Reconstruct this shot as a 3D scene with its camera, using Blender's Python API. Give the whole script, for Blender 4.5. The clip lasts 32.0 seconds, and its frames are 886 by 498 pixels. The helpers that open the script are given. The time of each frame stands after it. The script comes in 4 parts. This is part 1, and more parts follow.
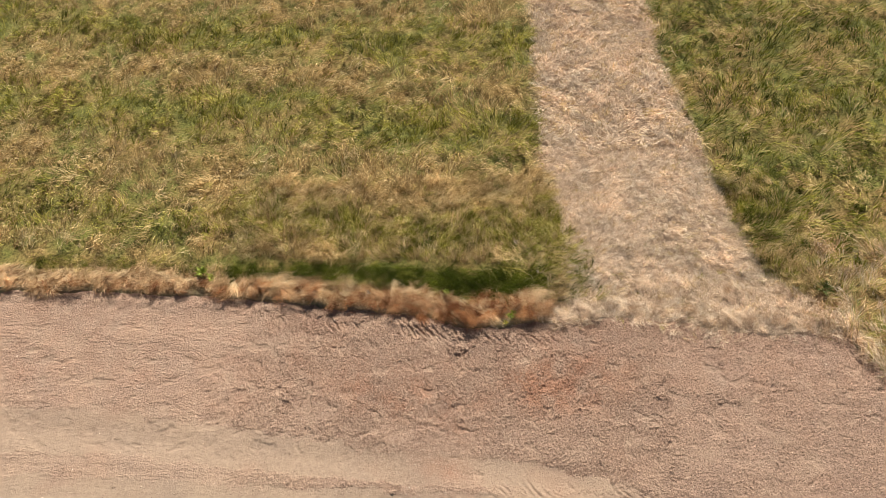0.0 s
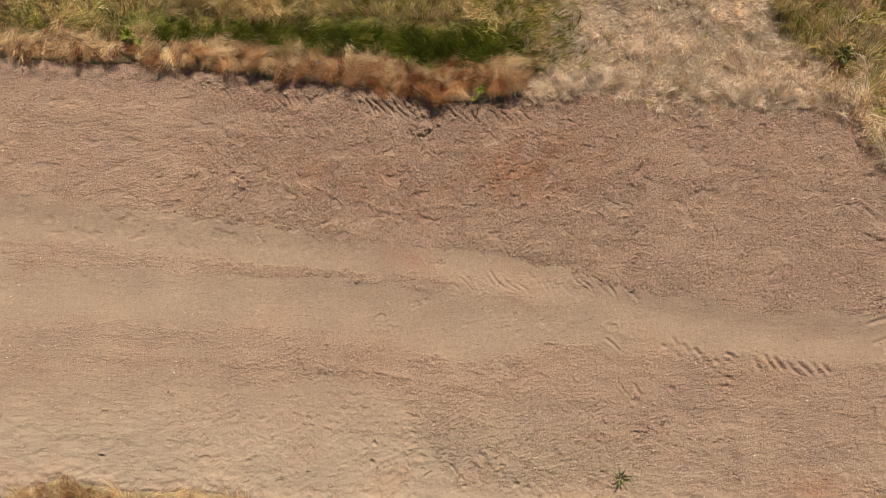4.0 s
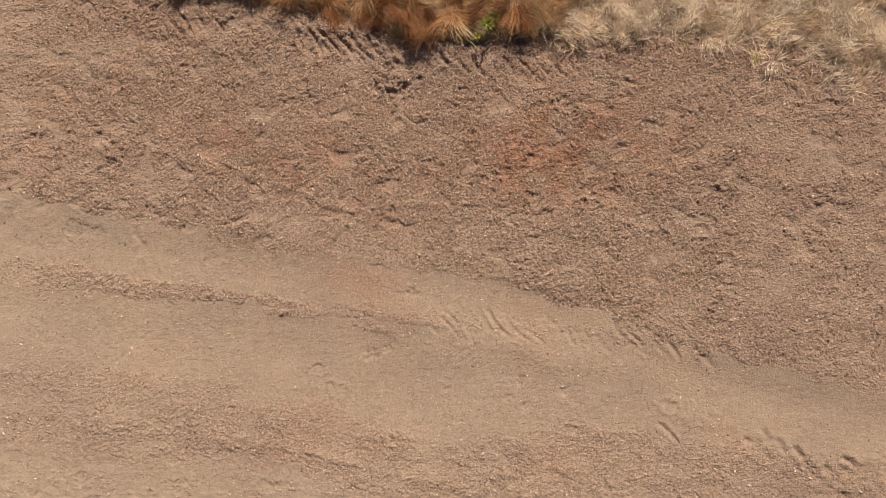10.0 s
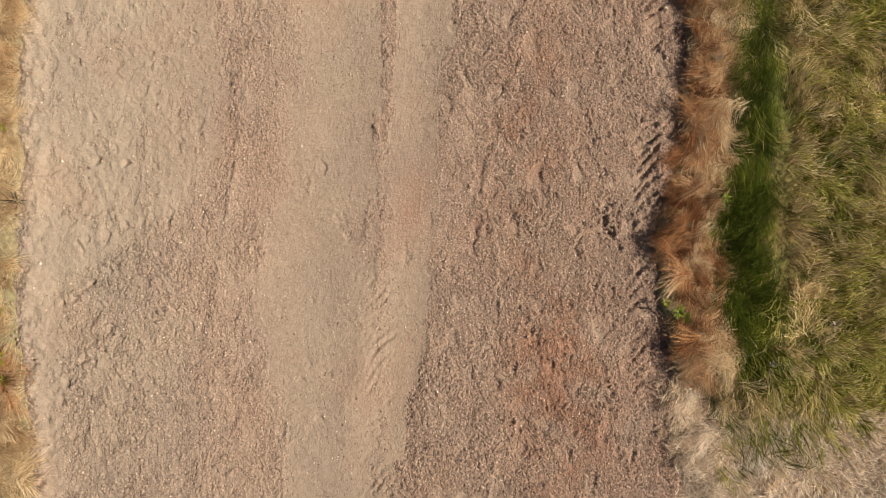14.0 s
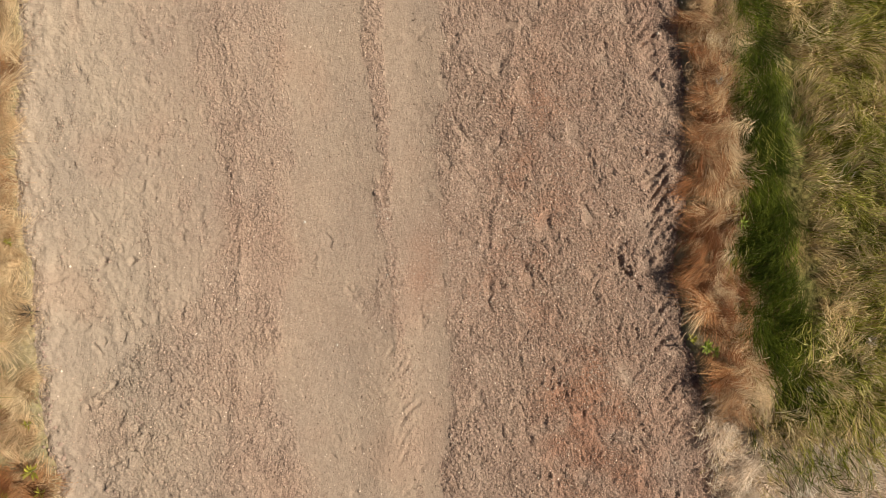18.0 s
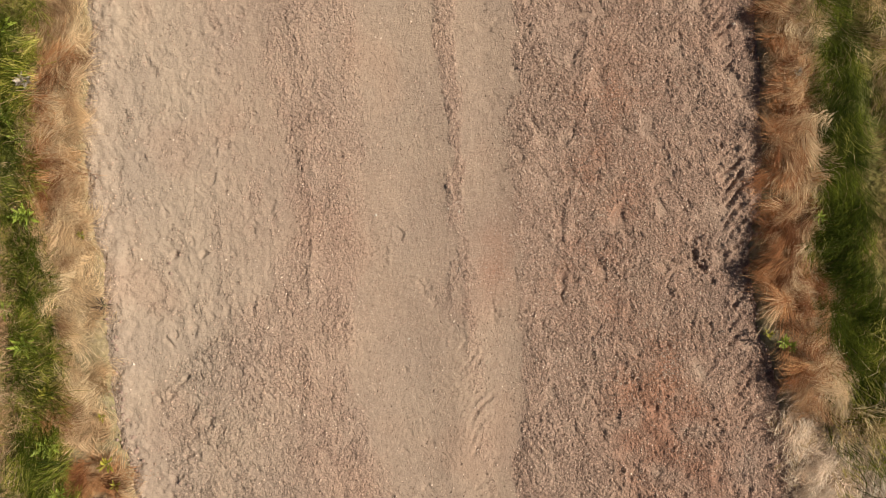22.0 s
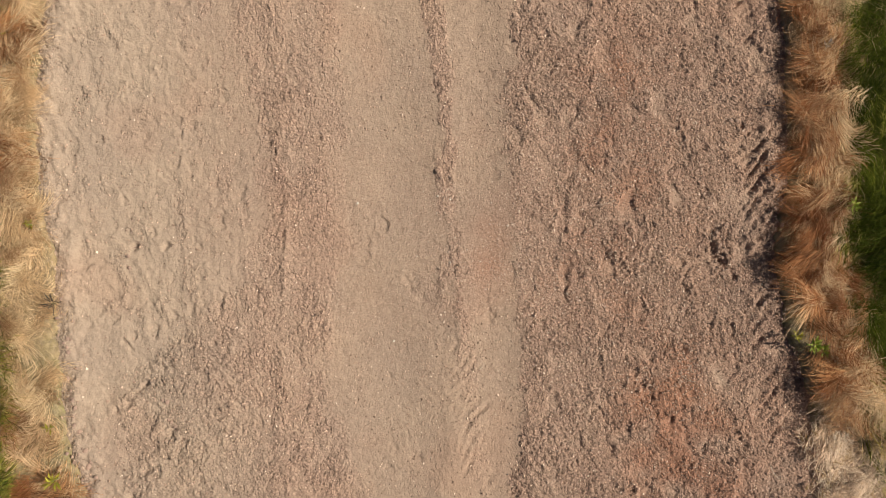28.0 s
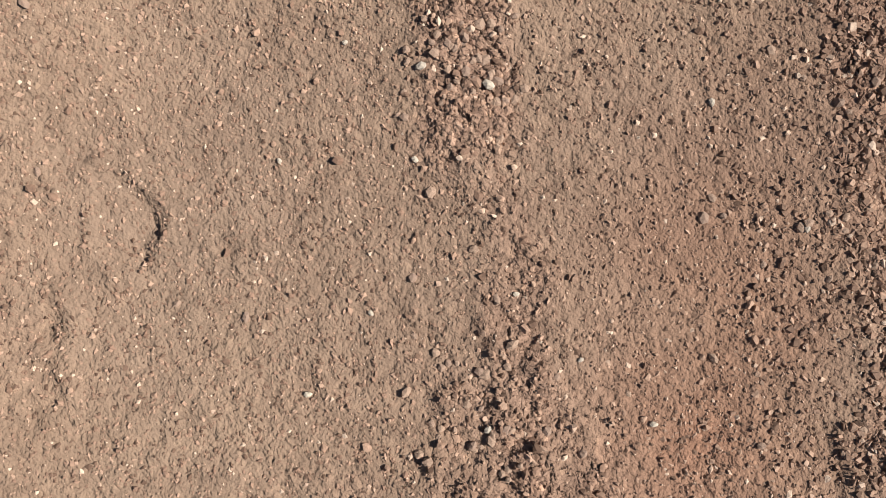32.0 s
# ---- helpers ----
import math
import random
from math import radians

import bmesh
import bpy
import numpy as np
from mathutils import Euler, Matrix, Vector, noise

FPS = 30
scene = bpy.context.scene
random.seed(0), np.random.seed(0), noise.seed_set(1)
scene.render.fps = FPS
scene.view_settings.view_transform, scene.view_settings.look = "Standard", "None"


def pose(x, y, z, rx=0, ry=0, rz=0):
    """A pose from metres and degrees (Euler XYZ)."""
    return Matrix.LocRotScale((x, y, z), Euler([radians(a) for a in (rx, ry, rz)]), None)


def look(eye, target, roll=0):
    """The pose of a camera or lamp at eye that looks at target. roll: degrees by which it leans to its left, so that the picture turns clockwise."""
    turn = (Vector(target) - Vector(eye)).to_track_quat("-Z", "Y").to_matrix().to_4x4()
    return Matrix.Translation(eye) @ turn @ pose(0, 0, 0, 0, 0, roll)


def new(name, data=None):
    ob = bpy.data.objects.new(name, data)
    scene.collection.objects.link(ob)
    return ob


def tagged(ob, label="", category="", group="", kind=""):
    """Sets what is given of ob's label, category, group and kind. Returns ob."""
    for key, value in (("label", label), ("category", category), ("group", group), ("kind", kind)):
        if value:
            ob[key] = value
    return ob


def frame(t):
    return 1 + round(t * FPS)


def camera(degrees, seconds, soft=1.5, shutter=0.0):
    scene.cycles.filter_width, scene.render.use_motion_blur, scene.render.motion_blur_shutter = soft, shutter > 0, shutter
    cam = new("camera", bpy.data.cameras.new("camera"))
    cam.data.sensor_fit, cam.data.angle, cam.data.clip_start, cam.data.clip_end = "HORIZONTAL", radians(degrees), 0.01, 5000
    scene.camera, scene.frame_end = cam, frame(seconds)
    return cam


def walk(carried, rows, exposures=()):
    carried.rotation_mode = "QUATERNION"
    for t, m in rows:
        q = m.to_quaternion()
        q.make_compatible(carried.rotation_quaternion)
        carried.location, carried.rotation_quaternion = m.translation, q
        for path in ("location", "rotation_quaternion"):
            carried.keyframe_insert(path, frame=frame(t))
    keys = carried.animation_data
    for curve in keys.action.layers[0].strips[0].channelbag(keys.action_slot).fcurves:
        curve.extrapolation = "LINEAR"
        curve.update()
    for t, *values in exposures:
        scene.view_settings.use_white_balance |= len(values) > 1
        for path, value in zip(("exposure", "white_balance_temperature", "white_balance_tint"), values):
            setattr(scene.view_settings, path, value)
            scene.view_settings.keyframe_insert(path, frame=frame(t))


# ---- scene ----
cam = camera(66.44, 32.0, soft=0.7)
PATH = [
    (0.0, pose(0.286, -3.522, 7.112, 35.07, 2.96, 1.13)),
    (0.5, pose(0.506, -2.499, 7.146, 23.50, 3.15, 0.73)),
    (1.0, pose(0.672, -2.123, 7.165, 12.29, 3.19, 0.53)),
    (1.5, pose(0.740, -2.059, 7.139, 4.85, 3.53, 0.61)),
    (2.0, pose(0.778, -2.010, 7.140, 4.81, 3.85, 0.66)),
    (2.5, pose(0.798, -1.988, 7.145, 5.02, 3.82, 0.64)),
    (4.5, pose(0.717, -1.835, 6.875, 5.20, 3.80, 0.63)),
    (5.0, pose(0.678, -1.774, 6.466, 5.11, 3.69, 0.68)),
    (5.5, pose(0.596, -1.647, 6.051, 4.65, 3.25, 0.61)),
    (6.0, pose(0.596, -1.540, 5.698, 4.41, 3.27, 0.57)),
    (6.5, pose(0.555, -1.450, 5.400, 3.68, 2.86, 0.49)),
    (7.0, pose(0.546, -1.417, 5.080, 3.17, 2.77, 0.45)),
    (7.5, pose(0.560, -1.241, 4.778, 1.20, 3.14, 0.35)),
    (8.0, pose(0.514, -1.119, 4.601, 0.29, 2.75, 0.22)),
    (8.5, pose(0.451, -1.081, 4.623, 0.33, 2.49, 0.22)),
    (9.0, pose(0.454, -1.082, 4.620, 0.28, 2.49, 0.22)),
    (9.5, pose(0.541, -1.107, 4.599, 0.43, 2.79, 0.20)),
    (10.0, pose(0.701, -1.095, 4.565, 0.35, 3.35, 3.59)),
    (10.5, pose(0.847, -1.333, 4.521, 5.66, 1.82, 45.92)),
    (11.0, pose(0.649, -1.337, 4.548, 3.68, -1.11, 71.39)),
    (11.5, pose(0.611, -1.359, 4.552, 3.39, -1.37, 71.78)),
    (12.0, pose(0.619, -1.332, 4.553, 2.94, -2.23, 88.19)),
    (12.5, pose(0.603, -1.328, 4.550, 2.54, -2.46, 88.88)),
    (13.0, pose(0.636, -1.334, 4.558, 2.81, -2.45, 88.86)),
    (13.5, pose(0.602, -1.354, 4.543, 2.89, -2.45, 88.87)),
    (14.0, pose(0.429, -1.356, 4.558, 3.03, -2.57, 88.98)),
    (14.5, pose(0.164, -1.340, 4.611, 3.93, -2.44, 89.18)),
    (16.5, pose(-0.031, -1.086, 4.515, 2.11, -0.31, 82.39)),
    (17.0, pose(-0.054, -1.040, 4.506, 1.81, -0.09, 82.34)),
    (17.5, pose(-0.073, -1.151, 4.501, 1.85, -0.42, 82.37)),
    (18.0, pose(-0.049, -1.261, 4.507, 2.25, -0.50, 82.38)),
    (18.5, pose(-0.052, -1.240, 4.515, 2.09, -0.41, 82.50)),
    (19.0, pose(-0.037, -1.100, 4.517, 1.99, -0.16, 82.44)),
    (19.5, pose(-0.020, -0.876, 4.512, 2.09, 0.26, 82.34)),
    (20.0, pose(-0.051, -0.836, 4.524, 1.77, 0.23, 82.34)),
    (20.5, pose(-0.027, -0.934, 4.525, 1.92, -0.29, 82.37)),
    (21.0, pose(0.013, -1.105, 4.515, 2.36, -0.24, 82.39)),
    (21.5, pose(-0.055, -1.359, 4.504, 1.76, -0.41, 82.44)),
    (22.0, pose(-0.137, -1.695, 4.471, 1.33, -0.04, 82.49)),
    (22.5, pose(-0.167, -2.019, 4.467, 1.57, 0.36, 82.49)),
    (23.0, pose(-0.180, -2.152, 4.480, 1.62, 0.58, 82.58)),
    (23.5, pose(-0.124, -2.131, 4.487, 2.07, 0.66, 82.63)),
    (24.0, pose(-0.123, -1.966, 4.487, 1.65, 0.75, 82.62)),
    (24.5, pose(-0.047, -1.782, 4.484, 2.11, 0.33, 82.63)),
    (25.0, pose(-0.043, -1.640, 4.474, 1.83, 0.33, 82.58)),
    (25.5, pose(-0.045, -1.603, 4.476, 1.70, 0.31, 82.53)),
    (27.5, pose(-0.030, -1.612, 4.458, 1.88, 0.09, 82.58)),
    (28.0, pose(-0.009, -1.618, 4.007, 2.46, 0.35, 82.56)),
    (28.5, pose(-0.027, -1.640, 3.339, 2.39, 0.51, 82.52)),
    (29.0, pose(-0.144, -1.700, 2.730, 0.52, -0.67, 82.61)),
    (29.5, pose(-0.177, -1.651, 2.125, 0.50, -0.63, 82.52)),
    (30.0, pose(-0.216, -1.596, 1.644, 1.03, -0.04, 82.52)),
    (30.5, pose(-0.238, -1.598, 1.290, 1.45, -0.95, 82.51)),
    (31.0, pose(-0.267, -1.582, 1.055, 0.88, -0.82, 82.52)),
    (31.5, pose(-0.274, -1.580, 0.861, 1.00, 0.64, 82.56)),
    (32.0, pose(-0.286, -1.609, 0.732, 0.95, 0.38, 82.53)),
]
EXPOSURES = [(0.0, 0.97, 6420, 8), (0.5, 0.88, 6420, 7), (1.0, 0.75, 6420, 6), (1.5, 0.54, 6700, 9), (2.0, 0.42, 6850, 10), (5.0, 0.46, 6850, 11), (7.0, 0.43, 6800, 12), (9.0, 0.44, 6750, 11), (10.0, 0.39, 6700, 11),
             (11.0, 0.50, 6550, 11), (12.0, 0.55, 6550, 11), (13.0, 0.55, 6500, 8), (17.0, 0.55, 6450, 6), (21.0, 0.55, 6450, 7), (23.0, 0.52, 6500, 10), (25.0, 0.54, 6500, 9), (28.0, 0.50, 6500, 10), (29.0, 0.43, 6550, 12), (30.0, 0.34, 6600, 14), (31.0, 0.33, 6350, 13), (32.0, 0.32, 6420, 15)]
SUN, SKY = 5.0, 0.027
walk(cam, PATH, EXPOSURES)

# ---- world and sun ----
SUN_AZ, SUN_EL = radians(7.0), radians(43.0)
world = bpy.data.worlds.new("sky")
scene.world = world
world.use_nodes = True
sky = world.node_tree.nodes.new("ShaderNodeTexSky")
sky.sky_type, sky.sun_disc = "NISHITA", False
sky.sun_elevation, sky.sun_rotation = SUN_EL, SUN_AZ
world.node_tree.links.new(sky.outputs[0], world.node_tree.nodes["Background"].inputs[0])
world.node_tree.nodes["Background"].inputs[1].default_value = SKY
sun = new("sun", bpy.data.lights.new("sun", "SUN"))
sun.data.energy, sun.data.angle, sun.data.color = SUN, radians(0.55), (1.0, 0.93, 0.82)
sun.matrix_world = look((0, 0, 30), Vector((0, 0, 30)) - Vector((math.sin(SUN_AZ) * math.cos(SUN_EL), math.cos(SUN_AZ) * math.cos(SUN_EL), math.sin(SUN_EL))))

# ---- noise on arrays ----
rng = np.random.default_rng(7)
PERM = rng.permutation(512)
GRAD = np.stack([np.cos(np.linspace(0, 2 * np.pi, 512, endpoint=False)), np.sin(np.linspace(0, 2 * np.pi, 512, endpoint=False))], 1)


def perlin(x, y, seed=0):
    """Gradient noise of about -0.7 to 0.7, one lattice cell a unit."""
    x, y = np.asarray(x, float), np.asarray(y, float)
    i, j = np.floor(x).astype(int), np.floor(y).astype(int)
    u, v = x - i, y - j

    def corner(a, b):
        g = GRAD[PERM[(PERM[(i + a + 37 * seed) % 512] + j + b + 11 * seed) % 512]]
        return g[..., 0] * (u - a) + g[..., 1] * (v - b)

    s, t = u * u * u * (u * (6 * u - 15) + 10), v * v * v * (v * (6 * v - 15) + 10)
    n0 = corner(0, 0) * (1 - s) + corner(1, 0) * s
    n1 = corner(0, 1) * (1 - s) + corner(1, 1) * s
    return n0 * (1 - t) + n1 * t


def fbm(x, y, octaves=4, seed=0, gain=0.5):
    out, a, f = 0.0, 1.0, 1.0
    for k in range(octaves):
        out = out + a * perlin(x * f, y * f, seed + k)
        a, f = a * gain, f * 2.03
    return out


def step(lo, hi, v):
    s = np.clip((v - lo) / (hi - lo), 0, 1)
    return s * s * (3 - 2 * s)


def bell(d, w):
    return np.exp(-((d / w) ** 2))


# ---- plan: the edges of the track ----
def north_edge(x):
    """The y at which the turf north of the track begins."""
    base = np.interp(x, [-60, -4.8, -3.3, -2.1, -1.5, -0.8, -0.3, 0.0, 0.5, 0.9, 1.6, 2.2, 2.8, 3.3, 4.4, 4.6, 4.85, 5.3, 60],
                     [2.0, 0.84, 0.75, 0.66, 0.56, 0.50, 0.41, 0.29, 0.28, 0.34, 0.38, 0.38, 0.29, 0.15, 0.20, -0.08, -0.55, -0.9, -1.4])
    return base + 0.05 * perlin(x * 3.1, 0 * x, 3) + 0.025 * perlin(x * 11.0, 0 * x + 5, 4)


def south_edge(x):
    """The y at which the turf south of the track begins."""
    base = np.interp(x, [-60, -4.5, -3.7, -3.0, -2.0, -1.3, -0.9, -0.4, 0.4, 1.0, 1.6, 3.8, 4.35, 4.75, 5.2, 60],
                     [-3.2, -3.92, -3.66, -3.78, -3.78, -3.90, -3.95, -3.88, -3.94, -3.86, -3.80, -3.86, -3.78, -3.48, -3.3, -3.8])
    return base + 0.05 * perlin(x * 2.7, 0 * x, 7) + 0.02 * perlin(x * 13.0, 0 * x + 9, 8)


def fringe_back(x):
    return north_edge(x) + np.interp(x, [-5, -1.0, 0.8, 1.1], [0.42, 0.44, 0.50, 0.52])


def band_back(x):
    return np.interp(x, [-5, -3, -1.6, 0.7, 1.1], [1.48, 1.32, 1.26, 1.17, 1.07])


def path_west(y):
    return np.interp(y, [0.3, 0.9, 1.8, 2.8, 5.2, 20], [1.05, 1.30, 1.30, 1.20, 1.18, 1.4]) + 0.10 * perlin(0 * y, y * 1.5, 12)


def path_east(y):
    return np.interp(y, [0.3, 0.7, 1.0, 1.8, 2.8, 3.9, 5.1, 20], [4.5, 4.10, 3.78, 3.52, 3.42, 3.28, 3.09, 3.3]) + 0.12 * perlin(0 * y, y * 1.3, 13)


# ---- relief and dust of the track ----
def lane_a(x):
    return np.interp(x, [-6, -4.8, -1.8, -1.2, -0.7, 0.0, 0.5, 1.0, 2.0, 3.5, 6], [-0.85, -0.90, -1.21, -1.25, -1.31, -1.36, -1.37, -1.47, -1.80, -2.05, -2.2])


def lane_b(x):
    return np.interp(x, [-6, -2, 0.0, 1.0, 2.0, 3.5, 6], [-1.72, -1.79, -1.92, -2.02, -2.02, -2.12, -2.2])


# the lines that part rolled dust from loose gravel, from north to south
def gravel_north(x):
    """Southern limit of the gravel in the northern half."""
    return np.interp(x, [-6, -4.0, -1.81, -1.24, -1.06, -0.68, -0.12, 0.44, 0.99, 1.46, 2.2, 3.5, 6], [-0.62, -0.70, -1.00, -1.06, -1.14, -1.15, -1.19, -1.21, -1.32, -1.42, -1.66, -1.86, -1.9])


def windrow_north(x):
    return np.interp(x, [-6, -3.5, -1.87, -1.37, -0.88, -0.5, -0.05, 0.2, 6], [-1.12, -1.22, -1.41, -1.44, -1.47, -1.52, -1.54, -1.53, -1.6])


def windrow_south(x):
    return np.interp(x, [-6, -3.5, -1.88, -1.31, -0.92, -0.47, -0.10, 0.24, 6], [-1.40, -1.44, -1.54, -1.55, -1.54, -1.60, -1.59, -1.61, -1.65])


def gravel_middle(x):
    """Northern limit of the gravel beyond the southern wheel lane."""
    return np.interp(x, [-6, -1.95, -1.38, -0.81, -0.25, 0.15, 0.66, 1.3, 2.0, 3.5, 6], [-1.98, -2.03, -2.09, -2.12, -2.19, -2.30, -2.38, -2.18, -2.20, -2.32, -2.4])


def gravel_south(x):
    return np.interp(x, [-6, -2.04, -1.46, -0.88, -0.5, -0.15, 0.16, 0.49, 6], [-2.60, -2.69, -2.71, -2.63, -2.67, -2.87, -3.35, -3.70, -3.75])


def trodden(x, y):
    """1 in the shallow hollows that boots and hooves have pressed smooth."""
    p = perlin(x * 6.3 + 0.3 * perlin(x * 14, y * 14, 31), y * 6.8 + 0.3 * perlin(x * 14, y * 14, 32), 33)
    return step(0.20, 0.35, p) * np.maximum(step(-1.45, -1.1, y), 0.45 * step(-2.35, -2.6, y))


def clay(x, y):
    """1 where the dust turns to pale olive clay, towards the southern verge."""
    return np.clip(step(-2.65, -3.35, y + 0.25 * fbm(x * 1.2, y * 1.5, 3, 34)) * np.interp(x, [-3, 0.3, 1.4, 3], [1, 0.95, 0.6, 0.5]) + 0.35 * bell(y - lane_b(x), 0.22) * (0.6 + fbm(x * 2, y * 2, 2, 35)), 0, 1)


def coarseness(x, y):
    """How much dark coarse aggregate shows; the eastern stretch has more of it."""
    return np.clip(np.interp(x, [0.8, 2.0, 3.2], [0.0, 0.14, 0.30]) * (1 + 0.8 * fbm(x * 1.5, y * 1.8, 3, 37)), 0, 1)


def dustiness(x, y):
    """1 on the rolled dusty wheel lanes, 0 on loose gravel."""
    wy = y + 0.075 * fbm(x * 4.5, y * 6.0, 4, 21, 0.62)
    torn = fbm(x * 5.5, y * 7.5, 4, 29, 0.65)
    north = step(-0.035, 0.035, wy - gravel_north(x)) * np.interp(x, [-3.0, -1.6, 1.0], [0.75, 0.95, 1.0])
    inside = np.minimum(wy - windrow_south(x), windrow_north(x) - wy)
    broken = np.interp(x, [-2.2, -1.4, -0.62, -0.44, -0.38, -0.28, -0.10, 0.0, 0.25, 0.5], [0.5, 0.85, 1.0, 1.0, 0.30, 0.45, 0.9, 1.0, 0.9, 0.3])
    windrow = step(-0.03, 0.02, inside) * broken
    spill = 0.85 * bell(np.hypot((x - 0.03) / 0.16, (wy + 1.56) / 0.20), 1.0) * step(-0.25, 0.15, torn + 0.1)
    inside = np.minimum(gravel_middle(x) - wy, wy - gravel_south(x))
    south = step(-0.05, 0.10, inside) * np.interp(x, [-4, -2.2, -1.4, -0.9, 0.4, 3.0], [0.45, 0.55, 0.72, 0.92, 0.85, 0.8])
    loose = np.maximum.reduce([north, windrow, spill, south * (0.45 + 0.55 * step(-0.22, 0.10, torn))])
    lumpy = 0.55 * step(0.12, 0.36, torn) * step(gravel_south(x) + 0.1, gravel_south(x) - 0.1, y)
    loose = np.maximum(loose, lumpy)
    strip = bell(y + 3.72 + 0.02 * perlin(x * 5, y * 5, 23), 0.075) * step(-0.4, 0.1, x) * step(2.2, 1.6, x)
    loose = np.maximum(loose * (1 - 0.9 * strip), 0.9 * step(-0.05, 0.0, south_edge(x) - y + 0.03 * perlin(x * 9, y * 9, 36)))
    pads = 0.28 * step(0.10, 0.42, fbm(x * 2.3, y * 3.0, 3, 25) + 0.4 * torn) + 0.20 * step(0.15, 0.5, fbm(x * 1.6, y * 2.1, 2, 28)) + 0.42 * trodden(x, y)
    return np.clip(0.05 + 0.90 * (1 - loose) + loose * pads * np.where(windrow > 0.3, 0.3, 1.0) + 0.10 * torn, 0, 1)


def redness(x, y):
    spots = 1.25 * bell(np.hypot((x - 0.86) / 1.35, y + 0.40), 0.28) + 0.5 * bell(np.hypot(x - 0.02, y + 0.88), 0.33) + 0.6 * bell(np.hypot(x - 1.25, (y + 0.62) * 1.3), 0.25) + 0.5 * bell(np.hypot((x + 0.5) / 2, y + 0.62), 0.2)
    spots = 1.2 * spots + 0.65 * bell(np.hypot((x + 1.0) / 1.7, y + 0.42), 0.26) + 0.65 * bell(np.hypot((x - 1.55) / 1.4, y + 0.25), 0.30)
    spots = spots + 0.55 * bell(np.hypot((x - 3.9) / 2.5, y + 3.55), 0.2) + 0.5 * bell(np.hypot(x + 0.1, y + 1.35), 0.2)
    return np.clip((spots + 0.25 * step(-0.4, -1.4, -y - 1.6)) * (0.55 + 0.9 * fbm(x * 4, y * 4, 3, 40)) + 0.15 * step(0.15, 0.5, fbm(x * 1.4, y * 1.8, 2, 44)), 0, 1)


# tyre-lug prints: x, y, direction in degrees, length
NORTH_LUGS = tuple((-0.66 + 0.108 * k, 0.315 - 0.012 * k, 124 + 4 * (k % 3), 0.20 + 0.03 * ((k * 5) % 3)) for k in range(7)) + tuple((0.38 + 0.108 * k, 0.175 - 0.012 * k + 0.0016 * k * k, 124 + 5 * (k % 3), 0.13 + 0.02 * ((k * 5) % 3)) for k in range(9))
FAINT_LUGS = ((-1.52, 0.35, 138, 0.16), (-1.43, 0.35, 133, 0.17), (-1.33, 0.36, 129, 0.19), (-1.22, 0.36, 130, 0.15), (-0.36, -3.74, 98, 0.22), (0.41, -3.49, 120, 0.15), (0.13, -3.54, 40, 0.09), (3.5, -1.45, 48, 0.16),
              (3.62, -1.45, 50, 0.18), (3.74, -1.44, 47, 0.16), (3.86, -1.43, 50, 0.15), (2.0, -2.21, -35, 0.18))
LANE_LUGS = ((0.49, -1.59, -42, 0.13), (0.83, -1.56, -47, 0.23), (0.98, -1.61, -45, 0.21), (1.42, -1.59, -39, 0.07), (1.75, -1.60, -50, 0.16), (1.88, -1.63, -48, 0.16), (2.00, -1.66, -45, 0.13), (2.62, -2.18, -58, 0.10),
             (2.73, -2.24, -54, 0.10), (2.85, -2.27, -40, 0.09), (2.63, -2.31, -50, 0.09), (3.16, -2.30, -41, 0.10), (3.41, -2.38, -52, 0.17), (3.54, -2.36, -48, 0.16), (3.64, -2.37, -51, 0.15), (3.77, -2.42, -54, 0.17),
             (3.88, -2.42, -55, 0.16), (3.98, -2.42, -55, 0.16), (4.08, -2.42, -45, 0.13), (2.10, -2.65, -45, 0.18), (2.25, -2.65, -55, 0.13))
ROW_LUGS = tuple((0.40 + 0.115 * k, -1.60 - 0.055 * max(0, k - 8) / 6 + (0.05 if k % 2 else -0.035), -44 - 3 * (k % 3), 0.115 + 0.02 * (k % 4)) for k in range(18))
CORNER_LUGS = ((4.47, -0.11, -73, 0.18), (4.55, -0.10, -74, 0.20), (4.63, -0.17, -72, 0.20), (4.56, -0.84, -50, 0.22), (4.58, -0.49, -14, 0.13), (4.60, -1.12, -34, 0.25), (4.59, -2.42, -67, 0.16), (4.62, -1.75, 15, 0.18),
               (4.60, -1.95, 12, 0.18), (4.63, -2.15, 18, 0.16), (4.52, -2.85, 80, 0.15), (4.60, -3.05, 78, 0.15))
LUGS = [(*p, 0.019 if p[0] < 0.2 else 0.012) for p in NORTH_LUGS] + [(*p, 0.011) for p in FAINT_LUGS] + [(*p, 0.010 if p[0] < 2.2 else 0.019) for p in LANE_LUGS] + [(*p, 0.012) for p in CORNER_LUGS] + [(*p, 0.0055) for p in ROW_LUGS]
# crumbled pits: x, y, radius
PITS = ((-0.10, -0.02, 0.035), (0.11, 0.0, 0.03), (0.20, 0.06, 0.02), (-0.68, 0.24, 0.02), (0.58, -0.30, 0.025), (-0.43, -3.44, 0.03), (0.19, -3.03, 0.025), (0.69, -3.35, 0.035), (0.48, -3.57, 0.025), (1.02, -3.62, 0.03), (1.14, -3.65, 0.03),
        (-0.42, -3.25, 0.025), (0.88, -3.51, 0.03), (0.51, -3.65, 0.02), (2.51, -2.22, 0.025), (3.14, -2.36, 0.03), (3.03, -2.36, 0.03), (3.14, -2.53, 0.035), (3.12, -2.61, 0.03), (3.28, -2.74, 0.02), (2.58, -2.64, 0.03))
